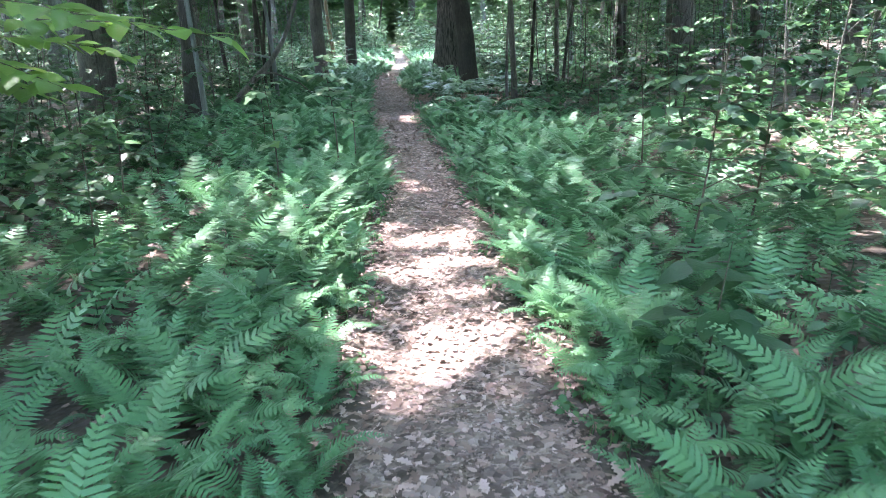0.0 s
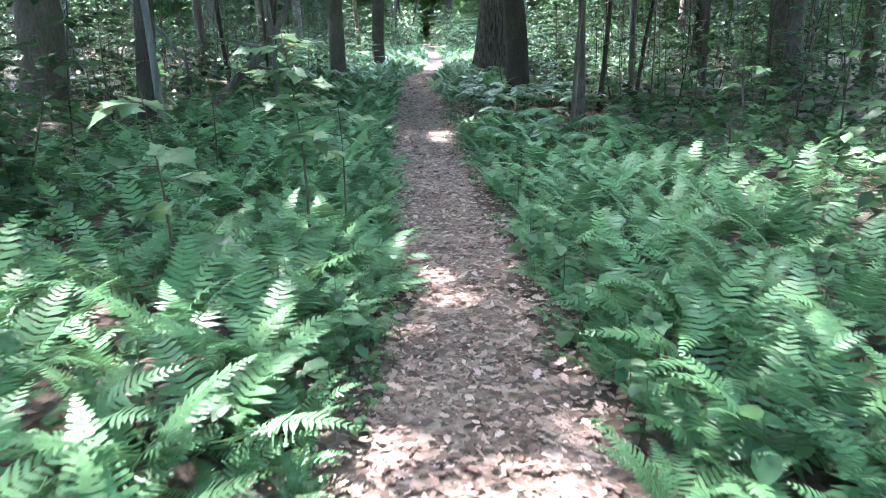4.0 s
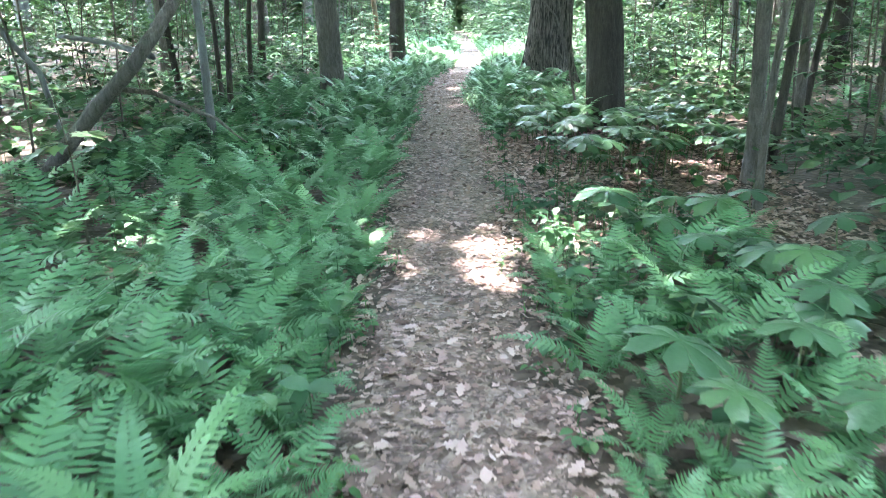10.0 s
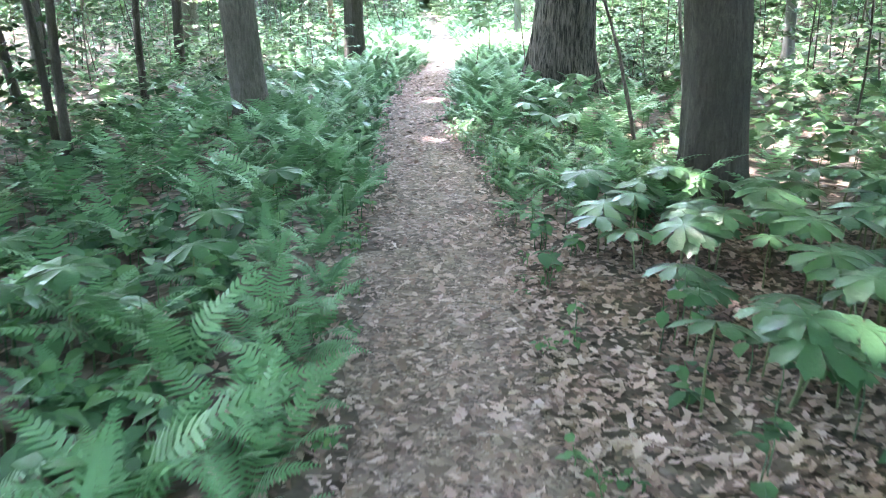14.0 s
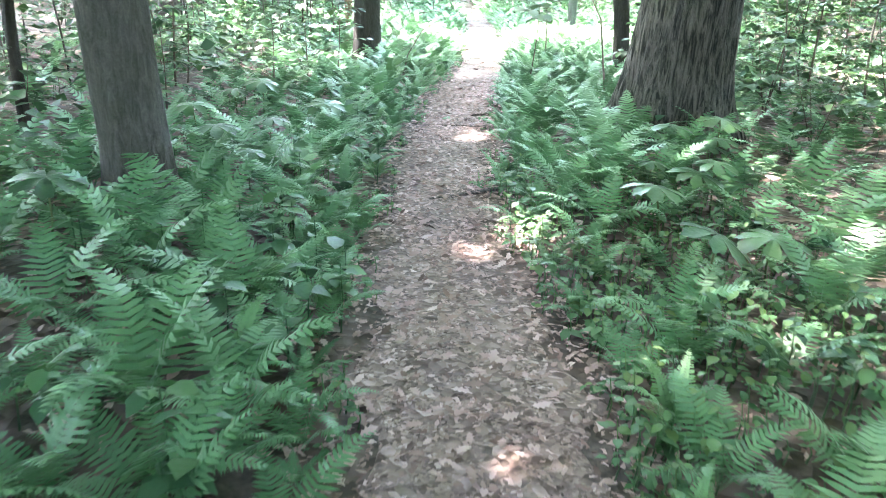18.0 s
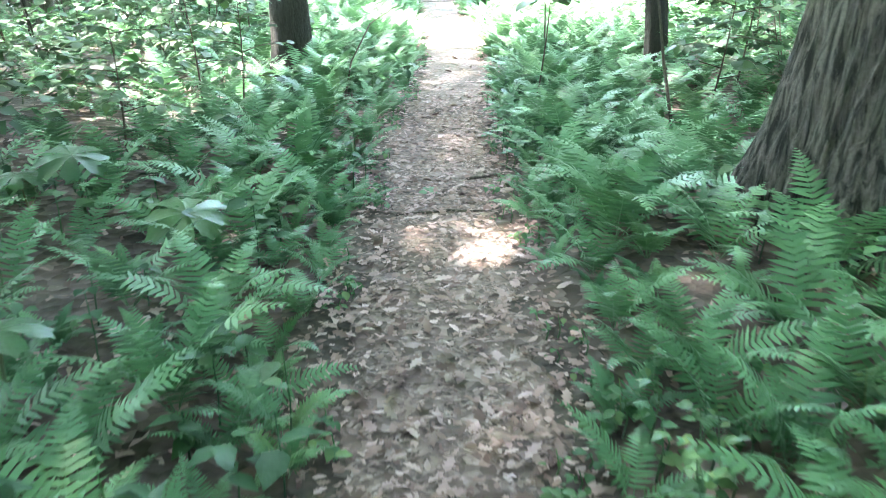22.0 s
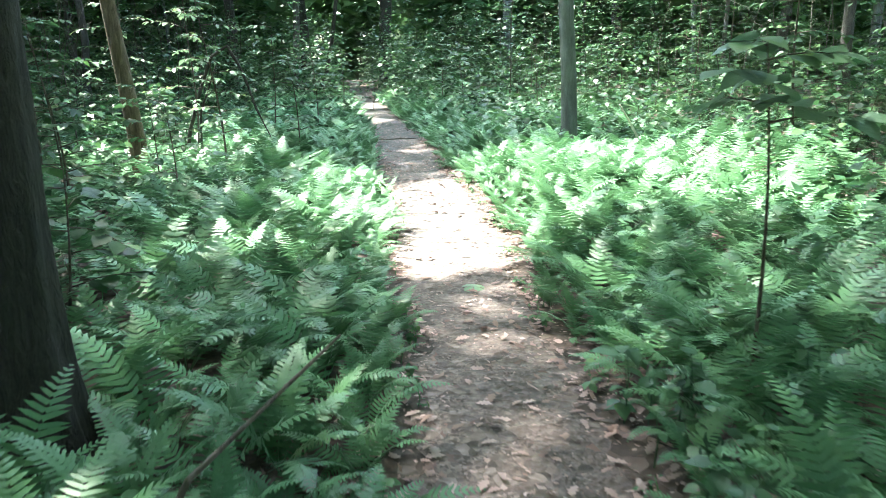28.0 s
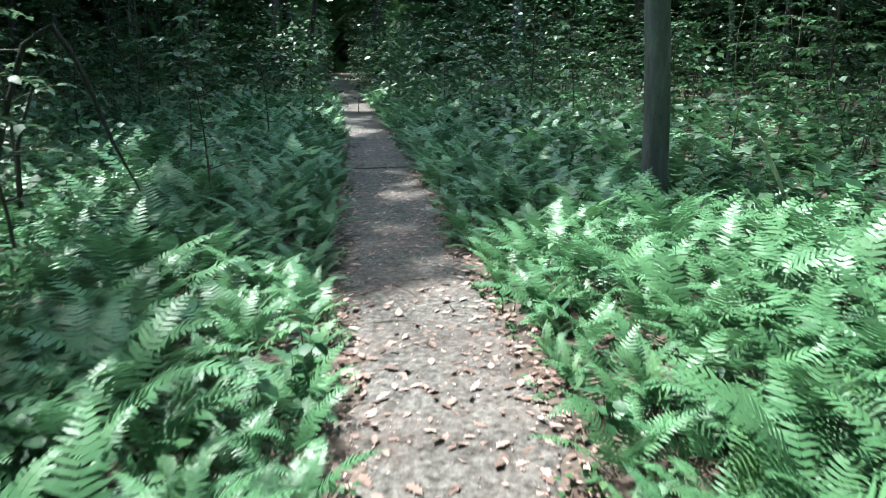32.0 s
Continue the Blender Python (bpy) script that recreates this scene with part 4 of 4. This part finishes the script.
# how thickly ferns stand along the trail: y, left side, right side
FERN_Y = (-2, 3, 8, 12, 14, 14.8, 18.2, 18.8, 20, 22, 25, 28, 33, 40, 46, 60)
FERN_L = (0.8, 1.0, 1.1, 1.1, 1.0, 0.85, 0.5, 0.7, 0.9, 0.9, 0.75, 0.8, 1.0, 0.95, 0.9, 0.6)
FERN_R = (0.8, 1.0, 1.2, 0.75, 0.5, 0.0, 0.0, 0.5, 0.55, 0.6, 0.9, 1.0, 1.1, 1.2, 1.0, 0.6)


def fern_spots():
    q = np.random.default_rng(55)
    spots, cells = [], {}
    for _ in range(90000):
        y = q.uniform(-1.5, 58)
        side = q.choice([-1, 1])
        d = q.uniform(0.0, 1.0) ** 1.5 * 7.5
        h = float(trail_half(y))
        x = float(trail_x(y)) + side * (h + (0.17 if y < 29 else 0.14) + d)
        dens = np.interp(y, FERN_Y, FERN_L if side < 0 else FERN_R)
        patch = 1.1 + 0.5 * noise.noise((x * 0.45, y * 0.45, 9.0))
        if q.random() > dens * patch * (1.0 if d < 3.2 else 0.75 - 0.06 * d):
            continue
        gap = (0.14 + (0.115 if y < 31 else 0.075) * d) / float(np.clip(dens, 0.2, 1.0))
        key = (int(x // 0.6), int(y // 0.6))
        if any((x - a) ** 2 + (y - b) ** 2 < gap * gap for i in (-1, 0, 1) for j in (-1, 0, 1) for a, b in cells.get((key[0] + i, key[1] + j), ())):
            continue
        if any((x - t[0]) ** 2 + (y - t[1]) ** 2 < (t[2] + 0.12) ** 2 for t in KEY_TREES):
            continue
        cells.setdefault(key, []).append((x, y))
        spots.append((x, y, d))
    return spots


def build_ferns():
    q = np.random.default_rng(66)
    meshes = [tri_mesh("frond", v, f, M_FERN) for v, f in FRONDS]
    kinds = []
    for k in range(8):
        ob = thing("fern", FERN, "fern", "ferns beside the trail")
        n = (7, 7, 8, 6, 7, 6, 8, 7)[k]
        for j in range(n):
            fr = part("frond", meshes[q.integers(len(meshes))], ob)
            s = q.uniform(0.65, 1.1)
            fr.matrix_basis = pose(q.normal(0, 0.015), q.normal(0, 0.015), -0.02, 0, q.uniform(-8, 22), 360 * j / n + q.uniform(-22, 22)) @ Matrix.Diagonal((s, s, s, 1))
        kinds.append(ob)
    spots = fern_spots()
    near = [s for s in spots if s[2] < 0.9 and 0.5 < s[1] < 39]
    q.shuffle(near)
    near = [tuple(s) for s in near[:330]]
    chosen = set(near)
    for i, (x, y, d) in enumerate(near):
        s = q.uniform(0.4, 0.62) if d < 0.24 else q.uniform(0.6, 0.9)
        m = pose(x, y, float(ground_z(x, y)), 0, 0, q.uniform(0, 360)) @ Matrix.Diagonal((s, s, s * q.uniform(0.85, 1.1), 1))
        if i < len(kinds):
            kinds[i].matrix_basis = m
        else:
            copy_thing(kinds[i % len(kinds)], m)
    rest = [s for s in spots if s not in chosen]
    shapes = FRONDS_FAR + FRONDS_MID
    groups = [[] for _ in shapes]
    for x, y, d in rest:
        z = float(ground_z(x, y)) - 0.02
        size = q.uniform(0.38, 0.6) if d < 0.24 else q.uniform(0.58, 0.9) if y < 33 or d < 1 else q.uniform(0.7, 1.0)
        n = q.integers(6, 9) if d < 2.5 else q.integers(5, 8)
        t0 = q.uniform(0, 6.28)
        for j in range(n):
            fine = d < 1.3 and y < 42
            g = q.integers(len(FRONDS_MID)) + len(FRONDS_FAR) if fine else q.integers(len(FRONDS_FAR))
            groups[g].append((x, y, z, t0 + 6.283 * j / n + q.normal(0, 0.25), q.uniform(-0.15, 0.4), q.normal(0, 0.12), size * q.uniform(0.7, 1.1)))
    pieces = []
    for shape, g in zip(shapes, groups):
        if g:
            a = np.array(g)
            pieces.append(strewn(shape, place_many(a[:, :3], a[:, 3], a[:, 4], a[:, 5], a[:, 6])))
    v, f = joined(pieces)
    ob = new("fern_mass", tri_mesh("fern_mass", v, f, M_FERN_FAR))
    tagged(ob, "dense mass of green ferns covering the forest floor", "ferns", kind="stuff")


build_ferns()


# ---------------------------------------------------------------- low broad-leaved herbs
HERB_LEAF = (np.array([(0, 0, 0), (0.22, 0.3, 0.05), (0.6, 0.33, 0.03), (1, 0, -0.2), (0.6, -0.33, 0.03), (0.22, -0.3, 0.05), (0.45, 0, -0.03)], float), np.array([(6, k, (k + 5) % 6) for k in range(6)]))


def herb_mesh(name, x, y, tall, leaf, per, q, mat):
    """Low herbs at many places: a few leaves round a thin stem each."""
    n = len(x)
    h = q.uniform(*tall, n)
    z = ground_z(x, y)
    k = q.integers(*per, n)
    i = np.repeat(np.arange(n), k)
    j = np.concatenate([np.arange(c) for c in k])
    m = len(i)
    at = np.stack([x[i] + q.normal(0, 0.02, m), y[i] + q.normal(0, 0.02, m), z[i] + h[i] * q.uniform(0.6, 1.0, m)], -1)
    size = q.uniform(*leaf, n)[i] * q.uniform(0.8, 1.2, m)
    leaves = strewn(HERB_LEAF, place_many(at, 6.283 * j / k[i] + q.normal(0, 0.3, m), q.normal(0.1, 0.25, m), q.normal(0, 0.2, m), size))
    stem = tube([(0, 0, -0.05), (0.01, 0, 0.5), (0, 0.01, 1.0)], [0.004, 0.003, 0.002], 3)
    sm = np.zeros((n, 4, 4))
    sm[:, 0, 0] = sm[:, 1, 1] = sm[:, 3, 3] = 1
    sm[:, 2, 2] = h
    sm[:, :3, 3] = np.stack([x, y, z], -1)
    return tri_mesh(name, *joined([leaves, strewn(stem, sm)]), mat)


def build_herbs():
    q = np.random.default_rng(77)
    n = 6000
    y = q.uniform(0, 52, n)
    d = q.uniform(0, 1, n) ** 1.4 * 6
    x = trail_x(y) + q.choice([-1, 1], n) * (trail_half(y) + 0.1 + d)
    patch = np.array([noise.noise((a * 0.5, b * 0.5, 4.0)) for a, b in zip(x, y)])
    keep = patch > -0.15 + 0.25 * (d < 0.3)
    ob = new("woodland_herbs", herb_mesh("woodland_herbs", x[keep], y[keep], (0.08, 0.34), (0.05, 0.115), (3, 7), q, M_HERB))
    tagged(ob, "low broad-leaved green herbs among the ferns", "herbs", kind="stuff")
    # patches with few ferns: offsets from the trail's middle, stretch, count, height, leaf
    for label, x0, x1, y0, y1, count, tall, leaf in (
            ("bright low three-leaved herbs covering the trailside", 0.42, 1.9, 19.6, 23.8, 900, (0.06, 0.22), (0.035, 0.06)),
            ("flat broad-leaved herbs over brown leaf litter", -3.4, -0.9, 15.9, 18.9, 260, (0.1, 0.22), (0.09, 0.15)),
            ("leafy green herbs at the foot of the ferns", 0.45, 1.6, 12.6, 15.6, 240, (0.08, 0.26), (0.05, 0.1)),
            ("bright low herbs between the ferns", 0.42, 1.3, 26.5, 30.5, 260, (0.08, 0.24), (0.045, 0.09))):
        y = q.uniform(y0, y1, count)
        x = trail_x(y) + q.uniform(x0, x1, count)
        ob = new("herb_patch", herb_mesh("herb_patch", x, y, tall, leaf, (3, 6), q, M_SPROUT if leaf[1] < 0.08 else M_HERB))
        tagged(ob, label, "herbs", kind="stuff")
    n = 1500
    y = q.uniform(0, 46, n)
    side = q.choice([-1, 1], n)
    x = trail_x(y) + side * (trail_half(y) * q.uniform(0.92, 1.35, n))
    patch = np.array([noise.noise((side_ * 3.0, b * 1.6, 8.0)) for side_, b in zip(side, y)])
    keep = patch > 0.0
    ob = new("trailside_sprouts", herb_mesh("trailside_sprouts", x[keep], y[keep], (0.03, 0.11), (0.02, 0.05), (4, 8), q, M_SPROUT))
    tagged(ob, "yellow-green sprouts along the trodden edge of the trail", "sprouts", kind="stuff")


build_herbs()


# ---------------------------------------------------------------- mayapples
def umbrella_leaf(lobes, r, seed):
    """A round leaf of deep lobes that spreads like an umbrella from its stalk."""
    q = np.random.default_rng(seed)
    vs, fs = [(0, 0, 0)], []
    for k in range(lobes):
        t = 2 * math.pi * k / lobes + q.normal(0, 0.06)
        half = math.pi / lobes
        ln = r * q.uniform(0.88, 1.1)
        base = len(vs)
        for rr, a in ((0.36, -0.95), (0.66, -0.82), (0.86, -0.72), (0.9, -0.4), (1.04, -0.12), (0.92, 0.2), (0.98, 0.55), (0.72, 0.84), (0.36, 0.95), (0.4, 0), (0.72, 0)):
            drop = -0.28 * rr * rr + (0.10 * abs(a) * rr)
            vs.append((ln * rr * math.cos(t + a * half), ln * rr * math.sin(t + a * half), ln * drop))
        o = base
        c1, c2 = o + 9, o + 10
        fs += [(0, o, c1), (0, c1, o + 8), (o, o + 1, c1), (c1, o + 1, c2), (c1, o + 7, o + 8), (c1, c2, o + 7)]
        for i in range(1, 7):
            fs.append((c2, o + i, o + i + 1))
    return np.array(vs), np.array(fs)


def build_mayapples():
    q = np.random.default_rng(88)
    kinds = []
    for k in range(5):
        h = q.uniform(0.22, 0.34)
        ob = thing("mayapple", "mayapple with a broad lobed umbrella leaf on a pale stalk", "mayapple", "mayapples beside the trail")
        part("stalk", tri_mesh("stalk", *tube([(0, 0, -0.03), (0.01, 0.005, h * 0.5), (0, 0, h)], [0.006, 0.005, 0.004], 6), M_STEM, True), ob, "pale green stalk")
        lv = part("leaf", tri_mesh("leaf", *umbrella_leaf(int(q.integers(6, 9)), q.uniform(0.13, 0.17), 40 + k), M_MAY, True), ob)
        lv.matrix_basis = pose(0, 0, h, q.normal(0, 9), q.normal(0, 9), 0)
        kinds.append(ob)
    n = 0
    for x0, x1, y0, y1, count in ((0.85, 3.0, 16.4, 18.9, 105), (0.75, 2.6, 11.6, 14.6, 46), (-3.2, -0.9, 16.6, 19.0, 16), (1.2, 2.2, 21.5, 24.0, 10), (-2.8, -0.9, 21.0, 25.5, 10)):
        for _ in range(count):
            y = q.uniform(y0, y1)
            x = float(trail_x(y)) + q.uniform(x0, x1)
            s = q.uniform(0.85, 1.2)
            m = pose(x, y, float(ground_z(x, y)), q.normal(0, 5), q.normal(0, 5), q.uniform(0, 360)) @ Matrix.Diagonal((s, s, s, 1))
            if n < len(kinds):
                kinds[n].matrix_basis = m
            else:
                copy_thing(kinds[n % len(kinds)], m)
            n += 1


build_mayapples()


# ---------------------------------------------------------------- fallen wood, sticks and bent stems
def wood_piece(name, label, category, points, radii, mat, sides=8, group=""):
    """A log, stick or bent stem as one mesh along points, with a slightly knotty skin."""
    q = np.random.default_rng(int(abs(points[0][1]) * 100))
    fine_p, fine_r = [], []
    for i in range(len(points) - 1):
        for s in np.linspace(0, 1, 5)[: 5 if i == len(points) - 2 else 4]:
            fine_p.append(Vector(points[i]).lerp(Vector(points[i + 1]), s) + Vector(q.normal(0, 0.12, 3)) * radii[i] * 0.8)
            fine_r.append((radii[i] * (1 - s) + radii[i + 1] * s) * q.uniform(0.88, 1.12))
    ob = new(name, tri_mesh(name, *tube(fine_p, fine_r, sides), mat, True))
    return tagged(ob, label, category, group)


def on_ground(x, y, up):
    return (x, y, float(ground_z(x, y)) + up)


wood_piece("leaning_trunk", "dead grey trunk leaning over among the ferns", "fallen tree", [on_ground(-4.25, 15.5, -0.05), (-3.92, 15.44, 0.4), (-3.2, 15.35, 1.08), (-2.92, 15.63, 1.56), (-2.6, 15.9, 2.5), (-2.45, 16.1, 3.6)], [0.07, 0.065, 0.055, 0.05, 0.04, 0.03], M_BARK, 12)
wood_piece("dead_branch", "bare dead branch lodged among young trees", "branch", [on_ground(-4.9, 17.0, 0.1), (-5.0, 16.9, 0.9), (-5.35, 16.8, 1.4), (-5.8, 16.7, 1.9)], [0.02, 0.03, 0.035, 0.03], M_GREY)
wood_piece("dead_branch", "bare grey branch caught across the leaning trunk", "branch", [(-4.05, 15.8, 1.28), (-3.6, 15.78, 1.22), (-3.18, 15.66, 1.12)], [0.016, 0.022, 0.026], M_GREY)
wood_piece("dead_branch", "thin dead branch sagging to the ferns", "branch", [(-3.55, 15.6, 0.88), (-3.2, 15.62, 0.84), (-2.72, 15.7, 0.62), (-2.5, 15.75, 0.42)], [0.022, 0.02, 0.015, 0.008], M_BARK)
wood_piece("fallen_log", "bleached fallen log lying on the forest floor", "log", [on_ground(-10.4, 22.5, 0.1), on_ground(-8.5, 20.2, 0.14), on_ground(-6.7, 18.2, 0.1)], [0.1, 0.12, 0.09], M_PALE, 12)
wood_piece("fallen_log", "dark fallen log half hidden by leaves", "log", [on_ground(3.2, 18.4, 0.05), on_ground(4.4, 18.1, 0.1), on_ground(5.8, 18.4, 0.06)], [0.07, 0.08, 0.06], M_DARK, 10)
wood_piece("pale_stick", "curved bone-white stick standing out of the litter", "stick", [on_ground(3.6, 20.8, 0.0), (3.35, 20.95, 0.2), (3.15, 21.0, 0.35), (3.12, 21.05, 0.55)], [0.022, 0.03, 0.03, 0.012], M_PALE)
wood_piece("pale_stick", "short pale broken stick slanting out of the ferns", "stick", [on_ground(1.1, 37.9, 0.0), (0.8, 37.7, 0.5), (0.6, 37.6, 0.78)], [0.014, 0.016, 0.011], M_PALE)
wood_piece("bent_sapling", "thin bare sapling bowed over near the old oak", "sapling", [on_ground(0.58, 20.9, -0.03), (0.48, 20.95, 0.5), (0.36, 21.0, 1.0), (0.22, 21.0, 1.4), (-0.1, 20.95, 1.75), (-0.35, 20.9, 1.85)], [0.02, 0.019, 0.017, 0.015, 0.012, 0.006], M_BARK)
wood_piece("bent_sapling", "slender grey sapling leaning over the ferns", "sapling", [on_ground(1.15, 21.3, -0.03), (1.05, 21.35, 0.6), (0.97, 21.4, 1.2), (0.9, 21.5, 2.2), (0.95, 21.5, 3.2)], [0.024, 0.021, 0.018, 0.015, 0.008], M_BARK)
wood_piece("bent_sapling", "dark thin stem snapped over into an arch", "sapling", [on_ground(-5.0, 37.4, -0.03), (-4.9, 37.4, 0.6), (-4.72, 37.4, 1.1), (-4.55, 37.4, 1.5), (-4.35, 37.4, 1.62), (-4.2, 37.4, 1.35), (-4.05, 37.4, 0.85), (-3.9, 37.4, 0.5)], [0.022, 0.022, 0.02, 0.02, 0.02, 0.018, 0.014, 0.006], M_DARK)
wood_piece("bent_sapling", "dark thin stem snapped over into an arch", "sapling", [on_ground(-4.85, 37.6, -0.03), (-4.8, 37.6, 0.8), (-4.55, 37.6, 1.4)], [0.016, 0.014, 0.006], M_DARK)
wood_piece("bent_sapling", "thin dark stem leaning out of the ferns", "sapling", [on_ground(-2.75, 28.4, -0.02), (-2.7, 28.7, 0.4), (-2.55, 29.0, 0.7), (-2.3, 29.3, 0.85)], [0.009, 0.008, 0.006, 0.003], M_TWIG)
wood_piece("bent_sapling", "thin dark stem leaning out of the undergrowth", "sapling", [on_ground(-0.1, 27.3, -0.02), (-0.15, 27.6, 0.5), (-0.22, 27.7, 1.0), (-0.4, 27.8, 1.35)], [0.014, 0.012, 0.009, 0.004], M_TWIG)
wood_piece("stick", "dead stick lying across the trail", "stick", [on_ground(-1.72, 22.98, 0.014), on_ground(-1.5, 23.13, 0.018), on_ground(-1.24, 23.28, 0.03)], [0.009, 0.013, 0.016], M_BARK)
for x0, y0, x1, y1, r in ((-1.66, 26.3, -1.42, 26.36, 0.014), (-2.36, 34.06, -2.1, 33.93, 0.007), (-2.13, 36.62, -1.9, 36.15, 0.009), (-2.26, 35.95, -2.02, 35.98, 0.008),
                          (-2.7, 41.4, -2.0, 41.45, 0.012), (-2.16, 32.9, -1.98, 32.8, 0.006), (-1.7, 33.5, -1.55, 33.2, 0.006), (-2.1, 35.2, -1.75, 35.32, 0.006),
                          (-2.05, 25.66, -1.52, 25.72, 0.011), (-0.75, 15.6, -0.5, 15.75, 0.007), (0.0, 9.4, 0.2, 9.25, 0.006), (-1.0, 17.6, -0.72, 17.52, 0.008), (-1.9, 27.6, -1.65, 27.75, 0.008)):
    wood_piece("stick", "thin dead twig on the trodden leaves", "stick", [on_ground(x0, y0, r), on_ground((x0 + x1) / 2 + 0.02, (y0 + y1) / 2 + 0.02, r * 1.6), on_ground(x1, y1, r)], [r * 0.7, r, r * 0.6], M_TWIG, 6, "twigs on the trail")


def build_thin_stems():
    """Bare thin stems of young growth among the trees."""
    q = np.random.default_rng(91)
    kinds = []
    for k in range(6):
        h = q.uniform(2.2, 4.0)
        t, ln = q.uniform(0, 6.28), q.uniform(0.03, 0.2)
        pts = [(math.cos(t) * ln * s * s * h + 0.05 * math.sin(s * 7), math.sin(t) * ln * s * s * h, h * s - 0.05) for s in np.linspace(0, 1, 9)]
        pieces = [tube(pts, [0.014 * (1 - 0.75 * s) for s in np.linspace(0, 1, 9)], 5)]
        for j in range(4):
            a, u = pts[3 + j], q.uniform(0, 6.28)
            pieces.append(tube([a, (a[0] + 0.2 * math.cos(u), a[1] + 0.2 * math.sin(u), a[2] + 0.2), (a[0] + 0.5 * math.cos(u), a[1] + 0.5 * math.sin(u), a[2] + 0.35)], [0.006, 0.004, 0.002], 4))
        kinds.append(tri_mesh("bare_stem", *joined(pieces), (M_DARK, M_BARK)[k % 2], True))
    n = 0
    while n < 230:
        y = q.uniform(7, 60)
        d = 3.4 + abs(q.normal(0, 6))
        x = float(trail_x(y)) + q.choice([-1, 1]) * d
        if x > -1 and 31 < y < 42 and d < 6:
            continue
        ob = new("bare_stem", kinds[n % 6])
        ob.matrix_basis = pose(x, y, float(ground_z(x, y)), q.normal(0, 5), q.normal(0, 5), q.uniform(0, 360))
        tagged(ob, "thin dark stem of young forest growth", "stem", "thin stems of the understorey")
        n += 1


build_thin_stems()


def build_fallen_leaves():
    """Two fresh leaves lying on the trodden litter."""
    for x, y, r, turn in ((-1.89, 26.08, 0.07, 20), (-1.77, 32.28, 0.085, 80)):
        ob = new("fallen_leaf", tri_mesh("fallen_leaf", *umbrella_leaf(5, r, int(turn)), M_YOUNG_SHEEN, True))
        ob.matrix_basis = pose(x, y, float(ground_z(x, y)) + 0.03, 4, -3, turn)
        tagged(ob, "fresh pale green leaf lying on the trail", "leaf")


build_fallen_leaves()
